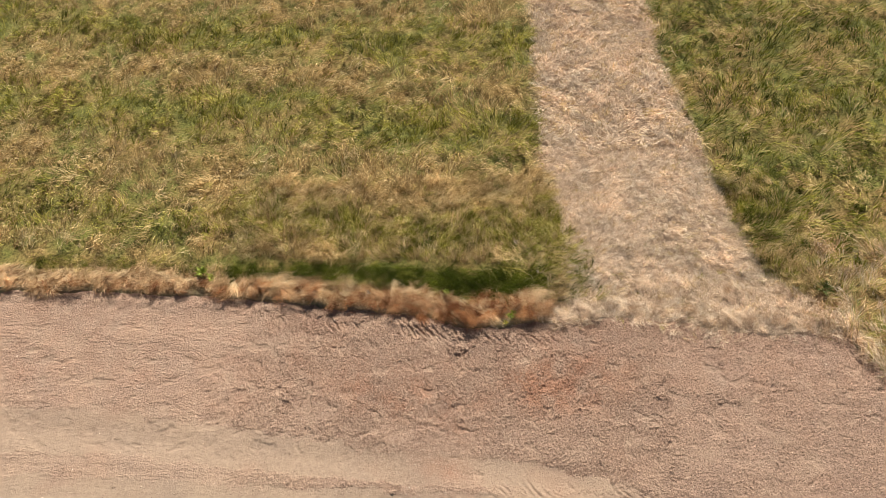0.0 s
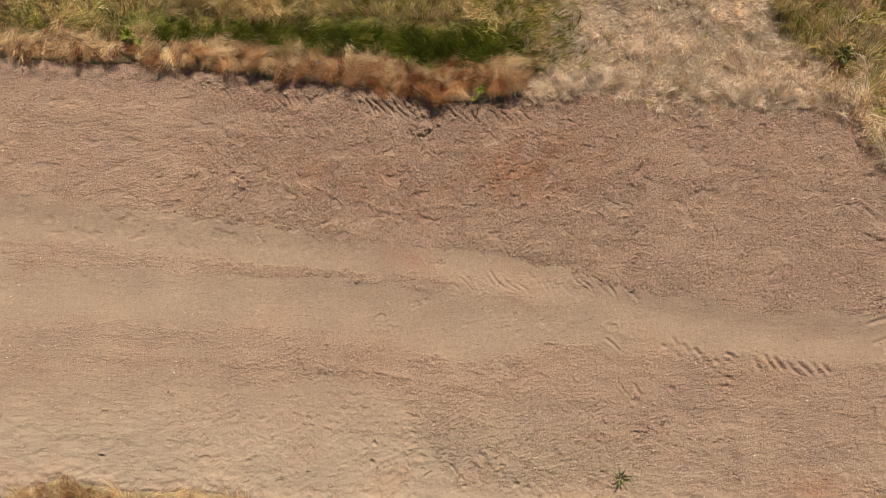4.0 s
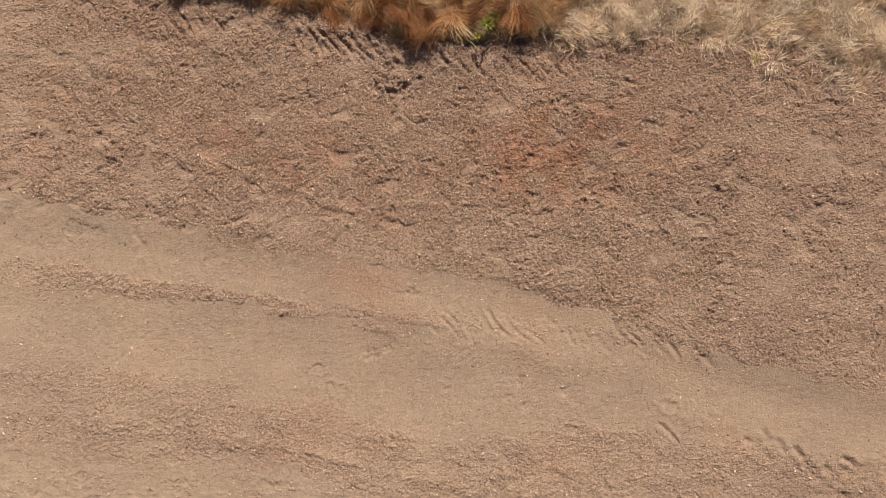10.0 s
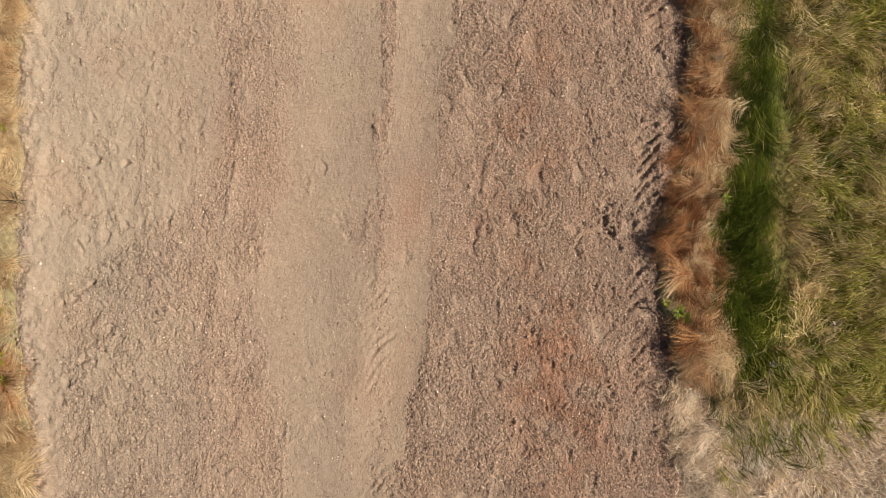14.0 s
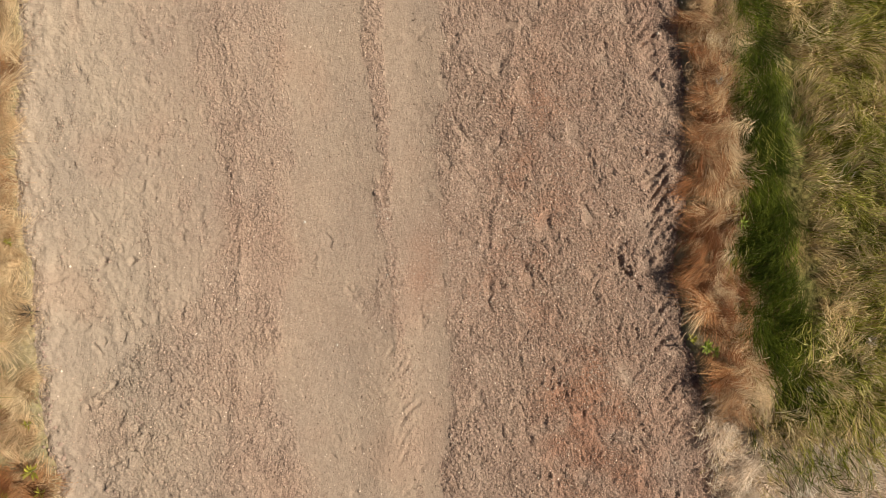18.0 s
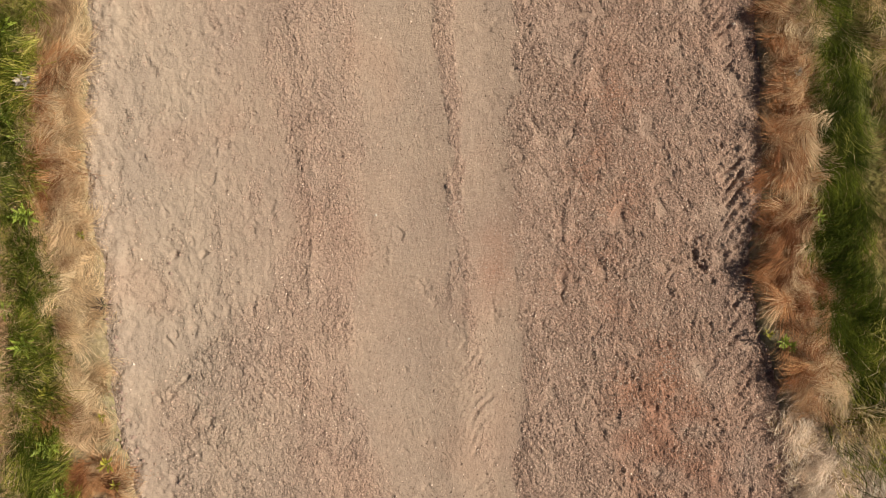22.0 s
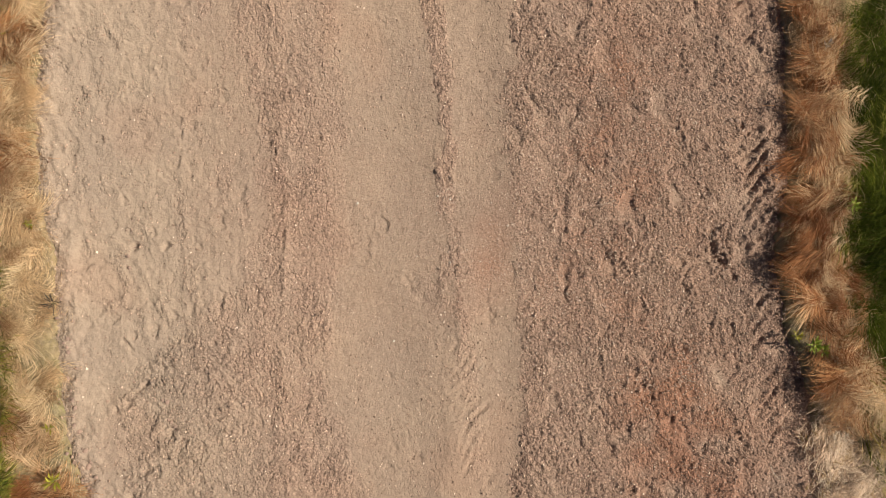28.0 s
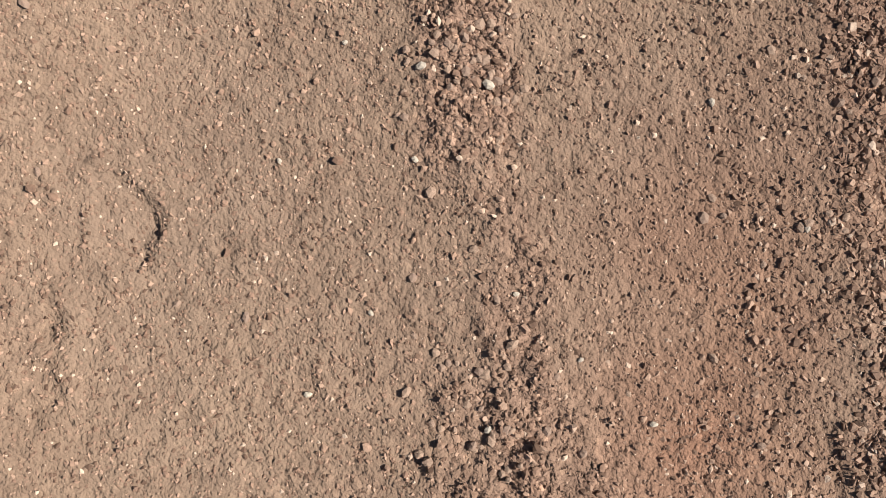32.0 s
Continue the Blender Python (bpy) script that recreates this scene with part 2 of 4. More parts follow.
PAW = ((-0.01, -1.84, 0.045), (0.10, -1.79, 0.03), (0.24, -1.41, 0.04), (1.01, -1.93, 0.030), (0.93, -2.06, 0.024), (1.05, -2.10, 0.022), (1.30, -1.99, 0.024), (0.52, -2.03, 0.018))
DENTS = ((2.45, -2.98, 0.06), (2.80, -2.96, 0.06), (2.90, -2.40, 0.08), (3.02, -2.52, 0.06), (-0.91, -0.61, 0.05), (-2.45, -0.52, 0.10), (-2.30, -0.63, 0.09),
         (1.36, -2.25, 0.05), (2.0, -2.04, 0.05), (-0.38, -1.96, 0.045), (-0.23, -2.09, 0.055), (-0.37, -0.89, 0.05), (-0.18, -0.61, 0.05), (0.01, -0.92, 0.05), (-0.59, -0.62, 0.05), (0.07, -0.84, 0.04), (-3.3, -3.5, 0.07), (-2.6, -3.62, 0.08), (-4.0, -3.5, 0.10))
# boot and hoof dents strewn over the northern gravel and the southern clay
strew = random.Random(11)
DENTS += tuple((strew.uniform(-3.4, 3.6), strew.uniform(-0.95, 0.15), strew.uniform(0.030, 0.065)) for _ in range(90))
DENTS += tuple((strew.uniform(-3.4, 3.2), strew.uniform(-3.65, -2.75), strew.uniform(0.025, 0.055)) for _ in range(70))


def groove(x, y, cx, cy, angle, length, width):
    c, s = math.cos(radians(angle)), math.sin(radians(angle))
    u, v = (x - cx) * c + (y - cy) * s, -(x - cx) * s + (y - cy) * c
    v = v + 0.012 * np.sin(u * 17 + cx * 9) + 0.012 * perlin(x * 30, y * 30, 54)
    along = np.exp(-np.clip(np.abs(u) / (length / 2), 0, 3) ** 6) * (0.9 + 0.6 * perlin(x * 26, y * 26, 51))
    return along * (bell(v, width) - 0.45 * bell(v - 1.9 * width, width * 1.1) - 0.45 * bell(v + 1.9 * width, width * 1.1))


LANE_STEP_X, LANE_STEP_Y = (-1.9, -0.92, -0.47, -0.32, -0.1, 0.24, 0.6), (-1.53, -1.53, -1.585, -1.575, -1.585, -1.60, -1.62)
CRACK_X, CRACK_Y = (-2.6, -2.2, -1.67, -1.33, -1.08, -0.81, -0.48, -0.27, 0.04, 0.44, 1.0), (-0.60, -0.58, -0.51, -0.61, -0.69, -0.70, -0.79, -0.87, -0.84, -0.76, -0.72)


def road_height(x, y):
    """Height of the track's surface."""
    d = dustiness(x, y)
    loose = 1 - 0.8 * d
    h = 0.020 * fbm(x * 0.6, y * 1.2, 3, 50)
    # scuffed gravel and crumbly lumps
    wx, wy = x + 0.03 * fbm(x * 9, y * 9, 2, 52), y + 0.03 * fbm(x * 9, y * 9, 2, 53)
    patchy = loose * (0.12 + 0.88 * step(-0.18, 0.24, fbm(x * 2.6, y * 3.0, 4, 59, 0.65))) + 0.04
    south = step(-2.8, -3.0, y)
    puffs = 0.7 * np.abs(perlin(wx * 12, wy * 13, 57)) + 0.75 * np.abs(perlin(wx * 24, wy * 25, 58)) + 0.75 * np.abs(perlin(wx * 43, wy * 44, 61)) + 0.5 * np.abs(perlin(x * 62, y * 62, 65))
    h = h + 0.0175 * patchy * puffs + 0.0045 * (0.25 + patchy) * fbm(x * 40, y * 41, 2, 60, 0.8) + 0.008 * south * fbm(x * 10, y * 11, 4, 72, 0.7)
    h = h - 0.008 * trodden(x, y)
    u, v = (x - 0.90) * 0.81 + (y + 0.52) * 0.59, -(x - 0.90) * 0.59 + (y + 0.52) * 0.81
    h = h - 0.008 * step(0.036, 0.028, np.abs(v)) * step(0.10, 0.09, np.abs(u))
    gouge = bell(np.hypot((x - 0.03) / 1.9, y), 0.075) + 0.8 * bell(np.hypot((x + 0.08) / 1.6, y - 0.40), 0.07)
    h = h - 0.024 * gouge * step(0.0, 0.35, fbm(x * 30, y * 30, 2, 74)) + 0.026 * gouge * step(0.0, 0.4, fbm(x * 34, y * 34, 2, 76))
    # crust that has broken along short arcs: small steps that drop to the south
    arc = perlin(wx * 2.6, wy * 4.2, 62) + 0.12 * perlin(x * 21, y * 21, 63)
    h = h + 0.007 * (step(-0.02, 0.02, arc) - 0.5) * step(0.24, 0.40, perlin(x * 3.6 + 4, y * 4.4, 64)) * np.clip(1.2 * loose - 0.2, 0.05, 1)
    # crumbly berms beside the wheel lanes
    for line, high, seed in ((lane_a(x) - 0.27, 0.007, 66), (np.interp(x, [-5, -1.1, 0.0, 1.6, 5], [-2.35, -2.50, -2.63, -2.74, -2.9]), 0.009, 68), (gravel_north(x) + 0.05, 0.006, 69)):
        off = y - line + 0.07 * fbm(x * 2.5, 0 * x, 4, seed)
        h = h + high * step(-0.25, 0.35, perlin(x * 1.6, y * 0.5, seed + 2)) * np.where(off > 0, bell(off, 0.10), bell(off, 0.045)) * (0.25 + 1.3 * puffs)
    h = h - 0.016 * bell(y - lane_b(x), 0.24) - 0.012 * bell(y - lane_a(x), 0.15)
    # the low broken step along the south side of the northern wheel lane
    off = y - np.interp(x, LANE_STEP_X, LANE_STEP_Y) + 0.010 * perlin(x * 11, 0 * x, 83) + 0.006 * perlin(x * 30, 0 * x, 85)
    h = h + 0.0075 * step(-0.012, 0.008, off) * step(0.16, 0.0, off) * np.interp(x, [-1.9, -1.4, -0.9, -0.4, -0.12, 0.0, 0.3, 0.7], [0, 0.6, 0.7, 0.25, 0.5, 1.1, 1.1, 0]) * np.clip(0.5 + 1.6 * perlin(x * 7, y * 2, 86), 0, 1.3)
    # the straight rim of a wheel rut
    rim = y - np.interp(x, [-2.2, -1.3, -1.04, -0.74, -0.37, 0.0, 0.8], [-2.28, -2.38, -2.43, -2.48, -2.55, -2.60, -2.68]) + 0.030 * perlin(x * 4, 0 * x, 67) + 0.014 * perlin(x * 17, y * 17, 90)
    h = h + 0.011 * np.where(rim > 0, bell(rim, 0.034), bell(rim, 0.014)) * np.interp(x, [-1.7, -1.2, -0.7, 0.0, 0.12, 0.5], [0, 0.5, 1.0, 1.0, 0.3, 0]) * np.clip(0.55 + 1.3 * perlin(x * 8, y * 3, 70) + 0.5 * perlin(x * 31, y * 31, 97), 0.05, 1.4)
    # the crooked crack through the northern gravel, a lip that drops to the south
    lip = y - np.interp(x, CRACK_X, CRACK_Y) + 0.05 * perlin(x * 4.5, 0 * x, 93) + 0.022 * perlin(x * 15, y * 6, 94)
    h = h + 0.010 * np.where(lip > 0, bell(lip, 0.055), bell(lip, 0.010)) * step(-2.7, -2.2, x) * step(1.1, 0.5, x) * np.clip(0.45 + 1.5 * perlin(x * 6, 0 * x, 95), 0, 1.3)
    # shallow scour marks that run aslant beside the rut
    h = h + 0.0025 * perlin((x + 0.2 * y) * 3.0, (y + 0.22 * x) * 26, 96) * step(-2.2, -2.3, y) * step(-2.75, -2.6, y) * step(-0.4, 0.0, x)
    # fine drag lines along the south lane
    h = h + 0.0022 * perlin(x * 2.0, (y + 0.10 * x) * 55, 71) * step(-2.45, -2.75, y) * step(-3.25, -2.9, y)
    for k, (cx, cy, angle, length, depth) in enumerate(LUGS):
        near = (np.abs(x - cx) < 0.25) & (np.abs(y - cy) < 0.25)
        if near.any():
            h[near] -= depth * (0.6 + 0.8 * ((k * 7) % 5) / 5) * groove(x[near], y[near], cx, cy, angle, length, 0.0125 if cx < 2.2 else 0.019)
    for cx, cy, r in PITS:
        near = (np.abs(x - cx) < 0.2) & (np.abs(y - cy) < 0.2)
        if near.any():
            rr = np.hypot(x[near] - cx, y[near] - cy) * (1 + 0.9 * perlin(x[near] * 28, y[near] * 28, 82))
            h[near] += -0.020 * bell(rr, r * 0.7) + 0.005 * bell(rr - 1.6 * r, 0.5 * r)
    for cx, cy, r in PAW:
        for k in range(5):
            a = 1.25 * k + cx
            q = 0.0 if k == 4 else r * 0.85
            dx, dy = x - cx - q * math.cos(a), y - cy - q * math.sin(a)
            h = h - 0.012 * bell(np.hypot(dx, dy), r * 0.38)
    for cx, cy, r in DENTS:
        near = (np.abs(x - cx) < 3 * r) & (np.abs(y - cy) < 3 * r)
        if near.any():
            u, v = x[near], y[near]
            dy = v - cy
            rr = np.hypot(u - cx, dy * 1.25) + 1.1 * r * perlin(u * 15, v * 15, 73) + 0.5 * r * perlin(u * 47, v * 47, 78)
            h[near] += -0.0075 * step(r * 1.05, r * 0.75, rr) * (0.35 + 0.65 * step(-0.6 * r, 0.7 * r, dy)) + 0.004 * bell(rr - 1.25 * r, 0.3 * r) * (1 + 1.5 * perlin(u * 25, v * 25, 88))
    # clods scattered near the turf
    lump = perlin(x * 19, y * 19, 75)
    h = h + 0.022 * step(0.42, 0.60, lump) * step(-0.05, 0.3, perlin(x * 2.4, y * 2.4, 77)) * (0.15 + 0.85 * np.maximum(step(-0.5, 0.25, y), 0.3 * step(-2.9, -3.5, y)))
    # the loose crumbly foot of the turf banks
    foot = np.maximum(bell(y - north_edge(x) + 0.06, 0.10) * (1 - step(0.95, 1.2, x) * step(4.5, 4.2, x)), bell(y - south_edge(x) - 0.05, 0.10))
    return h + foot * (0.015 + 0.028 * fbm(x * 9, y * 9, 3, 79))


def turf_height(x, y):
    return 0.035 - 0.03 * step(0.9, 1.4, x) * step(4.4, 4.1, x) * step(1.2, 0.5, y) * step(-1, 0, y) + 0.05 * fbm(x * 0.8, y * 0.8, 3, 80) + 0.02 * perlin(x * 6, y * 6, 84)


def surface(x, y):
    """Height of what one stands on."""
    road = (y < north_edge(x)) & (y > south_edge(x))
    return np.where(road, road_height(x, y), turf_height(x, y))


# ---- materials ----
def material(name, rough=0.9, spec=0.25):
    m = bpy.data.materials.new(name)
    m.use_nodes = True
    n = m.node_tree.nodes
    b = n["Principled BSDF"]
    b.inputs["Roughness"].default_value, b.inputs["Specular IOR Level"].default_value = rough, spec
    b.inputs["Diffuse Roughness"].default_value = 0.3 if rough > 0.8 else 0.2
    return m, n, m.node_tree.links, b


def noise_node(n, l, scale, detail=4.0, rough=0.55, coords=None):
    t = n.new("ShaderNodeTexNoise")
    t.inputs["Scale"].default_value, t.inputs["Detail"].default_value, t.inputs["Roughness"].default_value = scale, detail, rough
    if coords:
        l.new(coords, t.inputs["Vector"])
    return t.outputs["Fac"]


def ramp(n, l, fac, stops):
    r = n.new("ShaderNodeValToRGB")
    while len(r.color_ramp.elements) < len(stops):
        r.color_ramp.elements.new(0.5)
    for e, (p, c) in zip(r.color_ramp.elements, stops):
        e.position, e.color = p, (*c, 1)
    l.new(fac, r.inputs[0])
    return r.outputs[0]


def mix(n, l, fac, a, b, how="MIX"):
    m = n.new("ShaderNodeMix")
    m.data_type, m.blend_type = "RGBA", how
    for sock, v in ((m.inputs[0], fac), (m.inputs[6], a), (m.inputs[7], b)):
        if isinstance(v, (int, float)):
            sock.default_value = v
        elif isinstance(v, tuple):
            sock.default_value = (*v, 1)
        else:
            l.new(v, sock)
    return m.outputs[2]


def bump(n, l, height, strength, distance, after=None, amount=None):
    b = n.new("ShaderNodeBump")
    b.inputs["Strength"].default_value, b.inputs["Distance"].default_value = strength, distance
    l.new(height, b.inputs["Height"])
    if amount:
        l.new(amount, b.inputs["Strength"])
    if after:
        l.new(after, b.inputs["Normal"])
    return b.outputs[0]


def grit(name, use_zones):
    m, n, l, b = material(name, 0.95, 0.15)
    co = n.new("ShaderNodeTexCoord").outputs["Object"]
    fine = noise_node(n, l, 160, 3, 0.6, co)
    mid = noise_node(n, l, 22, 5, 0.6, co)
    big = noise_node(n, l, 1.6, 4, 0.55, co)
    gravel = ramp(n, l, fine, [(0.25, GRAVEL_DARK), (0.52, GRAVEL_MID), (0.8, GRAVEL_LIGHT)])
    dust = ramp(n, l, mid, [(0.3, DUST_DARK), (0.7, DUST_LIGHT)])
    if use_zones:
        zone = n.new("ShaderNodeAttribute")
        zone.attribute_name = "dust"
        red = n.new("ShaderNodeAttribute")
        red.attribute_name = "red"
        wobble = n.new("ShaderNodeMath")
        wobble.operation = "MULTIPLY_ADD"
        wobble.use_clamp = True
        l.new(mid, wobble.inputs[0])
        wobble.inputs[1].default_value = 0.5
        sub = n.new("ShaderNodeMath")
        sub.operation = "SUBTRACT"
        l.new(zone.outputs["Fac"], sub.inputs[0])
        sub.inputs[1].default_value = 0.2
        l.new(sub.outputs[0], wobble.inputs[2])
        col = mix(n, l, wobble.outputs[0], gravel, dust)
        clayey = n.new("ShaderNodeAttribute")
        clayey.attribute_name = "clay"
        col = mix(n, l, clayey.outputs["Fac"], col, mix(n, l, mid, CLAY_DARK, CLAY_LIGHT))
        coarse = n.new("ShaderNodeAttribute")
        coarse.attribute_name = "coarse"
        col = mix(n, l, coarse.outputs["Fac"], col, GRAVEL_DARK)
        col = mix(n, l, red.outputs["Fac"], col, RED_SOIL)
    else:
        col = gravel
    tone = ramp(n, l, big, [(0.3, (0.92, 0.91, 0.92)), (0.7, (1.06, 1.04, 1.01))])
    col = mix(n, l, 1.0, col, tone, "MULTIPLY")
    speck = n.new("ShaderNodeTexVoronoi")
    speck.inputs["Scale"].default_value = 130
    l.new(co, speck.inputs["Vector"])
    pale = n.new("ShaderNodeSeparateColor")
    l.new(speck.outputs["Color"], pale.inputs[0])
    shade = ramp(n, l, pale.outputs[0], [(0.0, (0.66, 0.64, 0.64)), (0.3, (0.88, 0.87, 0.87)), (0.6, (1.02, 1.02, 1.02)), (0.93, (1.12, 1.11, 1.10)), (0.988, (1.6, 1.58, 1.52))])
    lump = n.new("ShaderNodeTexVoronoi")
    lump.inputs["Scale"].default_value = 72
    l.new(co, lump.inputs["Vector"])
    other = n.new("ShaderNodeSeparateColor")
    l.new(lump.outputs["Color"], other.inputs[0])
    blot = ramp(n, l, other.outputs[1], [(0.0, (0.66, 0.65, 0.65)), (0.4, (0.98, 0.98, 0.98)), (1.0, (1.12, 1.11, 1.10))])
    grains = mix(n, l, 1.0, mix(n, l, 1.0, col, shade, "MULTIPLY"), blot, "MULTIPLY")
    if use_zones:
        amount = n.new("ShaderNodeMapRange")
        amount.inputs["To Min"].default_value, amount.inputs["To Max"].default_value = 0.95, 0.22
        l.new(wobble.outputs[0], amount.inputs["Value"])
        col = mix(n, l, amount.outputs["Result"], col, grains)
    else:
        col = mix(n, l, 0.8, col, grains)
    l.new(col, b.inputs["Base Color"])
    grain = n.new("ShaderNodeTexVoronoi")
    grain.inputs["Scale"].default_value = 270
    l.new(co, grain.inputs["Vector"])
    stony = amount.outputs["Result"] if use_zones else None
    first = bump(n, l, noise_node(n, l, 42, 4, 0.58, co), 0.9, 0.030, None, stony)
    fine_bump = bump(n, l, noise_node(n, l, 150, 3, 0.6, co), 1.0, 0.004, first)
    second = bump(n, l, speck.outputs["Distance"], 0.6, -0.0042, bump(n, l, lump.outputs["Distance"], 0.5, -0.011, fine_bump, stony), stony)
    l.new(bump(n, l, grain.outputs["Distance"], 0.45, -0.0026, second), b.inputs["Normal"])
    return m


def grass_material(name, stops, through_light=0.25):
    m, n, l, b = material(name, 0.65, 0.1)
    tone = n.new("ShaderNodeAttribute")
    tone.attribute_name = "tone"
    col = ramp(n, l, tone.outputs["Fac"], stops)
    co = n.new("ShaderNodeTexCoord").outputs["Object"]
    patch = ramp(n, l, noise_node(n, l, 2.6, 4, 0.6, co), [(0.3, (0.72, 0.74, 0.74)), (0.7, (1.22, 1.18, 1.12))])
    col = mix(n, l, 1.0, col, patch, "MULTIPLY")
    l.new(col, b.inputs["Base Color"])
    t = n.new("ShaderNodeBsdfTranslucent")
    l.new(col, t.inputs[0])
    ms = n.new("ShaderNodeMixShader")
    ms.inputs[0].default_value = through_light
    l.new(b.outputs[0], ms.inputs[1])
    l.new(t.outputs[0], ms.inputs[2])
    l.new(ms.outputs[0], n["Material Output"].inputs[0])
    return m


def soil_material():
    m, n, l, b = material("turf_soil", 0.95, 0.1)
    co = n.new("ShaderNodeTexCoord").outputs["Object"]
    a = ramp(n, l, noise_node(n, l, 30, 5, 0.65, co), [(0.3, (0.06, 0.046, 0.021)), (0.5, (0.19, 0.146, 0.066)), (0.72, (0.36, 0.275, 0.146))])
    g = ramp(n, l, noise_node(n, l, 1.3, 5, 0.6, co), [(0.4, (0.75, 0.95, 0.55)), (0.6, (1.25, 1.1, 0.9))])
    a = mix(n, l, 1.0, a, g, "MULTIPLY")
    dry = n.new("ShaderNodeAttribute")
    dry.attribute_name = "dry"
    pale = ramp(n, l, noise_node(n, l, 35, 5, 0.65, co), [(0.3, (0.20, 0.140, 0.094)), (0.7, (0.50, 0.372, 0.272))])
    l.new(mix(n, l, dry.outputs["Fac"], a, pale), b.inputs["Base Color"])
    l.new(bump(n, l, noise_node(n, l, 45, 5, 0.7, co), 0.8, 0.02), b.inputs["Normal"])
    return m


def stone_material():
    m, n, l, b = material("gravel_stone", 0.85, 0.3)
    geo = n.new("ShaderNodeNewGeometry")
    co = n.new("ShaderNodeTexCoord").outputs["Object"]
    col = ramp(n, l, geo.outputs["Random Per Island"], STONE_STOPS)
    col = mix(n, l, 1.0, col, ramp(n, l, noise_node(n, l, 220, 3, 0.6, co), [(0.3, (0.8, 0.8, 0.8)), (0.7, (1.15, 1.13, 1.1))]), "MULTIPLY")
    l.new(col, b.inputs["Base Color"])
    l.new(bump(n, l, noise_node(n, l, 420, 3, 0.6, co), 0.4, 0.002), b.inputs["Normal"])
    return m


def plain(name, dark, light, scale=60, rough=0.7, spec=0.3):
    m, n, l, b = material(name, rough, spec)
    co = n.new("ShaderNodeTexCoord").outputs["Object"]
    info = n.new("ShaderNodeObjectInfo").outputs["Random"]
    col = ramp(n, l, noise_node(n, l, scale, 4, 0.6, co), [(0.3, dark), (0.7, light)])
    col = mix(n, l, 1.0, col, ramp(n, l, info, [(0.0, (0.85, 0.85, 0.85)), (1.0, (1.15, 1.15, 1.1))]), "MULTIPLY")
    l.new(col, b.inputs["Base Color"])
    l.new(bump(n, l, noise_node(n, l, scale * 3, 3, 0.6, co), 0.4, 0.004), b.inputs["Normal"])
    return m


GRAVEL_DARK, GRAVEL_MID, GRAVEL_LIGHT = (0.265, 0.176, 0.128), (0.425, 0.290, 0.214), (0.555, 0.390, 0.294)
DUST_DARK, DUST_LIGHT = (0.295, 0.214, 0.155), (0.375, 0.276, 0.201)
CLAY_DARK, CLAY_LIGHT = (0.318, 0.240, 0.175), (0.405, 0.315, 0.233)
RED_SOIL = (0.36, 0.196, 0.128)
STONE_STOPS = [(0.0, (0.16, 0.103, 0.073)), (0.35, (0.315, 0.208, 0.150)), (0.7, (0.43, 0.294, 0.214)), (0.93, (0.54, 0.382, 0.284)), (1.0, (0.76, 0.62, 0.49))]
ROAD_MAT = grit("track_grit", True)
SOIL_MAT = soil_material()
STONE_MAT = stone_material()
PALE_STONE = plain("pale_stone", (0.52, 0.46, 0.38), (0.72, 0.66, 0.56), 200, 0.75)
CLOD_MAT = plain("earth_clod", (0.22, 0.15, 0.12), (0.38, 0.26, 0.20), 70, 0.95, 0.1)
GREEN = grass_material("green_grass", [(0.0, (0.045, 0.050, 0.006)), (0.35, (0.225, 0.215, 0.027)), (0.7, (0.51, 0.455, 0.100)), (1.0, (0.75, 0.65, 0.29))], 0.34)
DEEP = grass_material("deep_green_grass", [(0.0, (0.018, 0.026, 0.002)), (0.5, (0.072, 0.092, 0.008)), (1.0, (0.26, 0.28, 0.030))], 0.33)
STRAW = grass_material("straw_grass", [(0.0, (0.11, 0.066, 0.026)), (0.35, (0.47, 0.335, 0.158)), (0.7, (0.74, 0.56, 0.30)), (1.0, (0.90, 0.74, 0.46))], 0.36)
PALE = grass_material("bleached_straw", [(0.0, (0.36, 0.25, 0.175)), (0.4, (0.72, 0.56, 0.42)), (1.0, (0.92, 0.80, 0.645))], 0.34)
BLOND = grass_material("blond_straw", [(0.0, (0.24, 0.14, 0.065)), (0.4, (0.71, 0.50, 0.285)), (1.0, (0.94, 0.76, 0.50))], 0.34)
RUST = grass_material("rust_grass", [(0.0, (0.055, 0.018, 0.005)), (0.35, (0.23, 0.088, 0.034)), (0.8, (0.51, 0.248, 0.108)), (1.0, (0.78, 0.48, 0.23))], 0.26)
TAN = grass_material("tan_grass", [(0.0, (0.20, 0.10, 0.045)), (0.5, (0.58, 0.378, 0.212)), (1.0, (0.90, 0.69, 0.44))], 0.33)
LEAF_MAT = plain("weed_leaf", (0.22, 0.30, 0.03), (0.44, 0.50, 0.08), 40, 0.5)
YELLOW_LEAF = plain("yellowed_leaf", (0.30, 0.27, 0.03), (0.48, 0.42, 0.06), 40, 0.55)
STEM_MAT = plain("weed_stem", (0.10, 0.14, 0.03), (0.22, 0.26, 0.06), 60, 0.6)
SEED_MAT = plain("seed_head", (0.30, 0.23, 0.17), (0.55, 0.47, 0.38), 120, 0.8)
BARE = plain("bare_stalk", (0.06, 0.045, 0.035), (0.15, 0.12, 0.09), 90, 0.8)


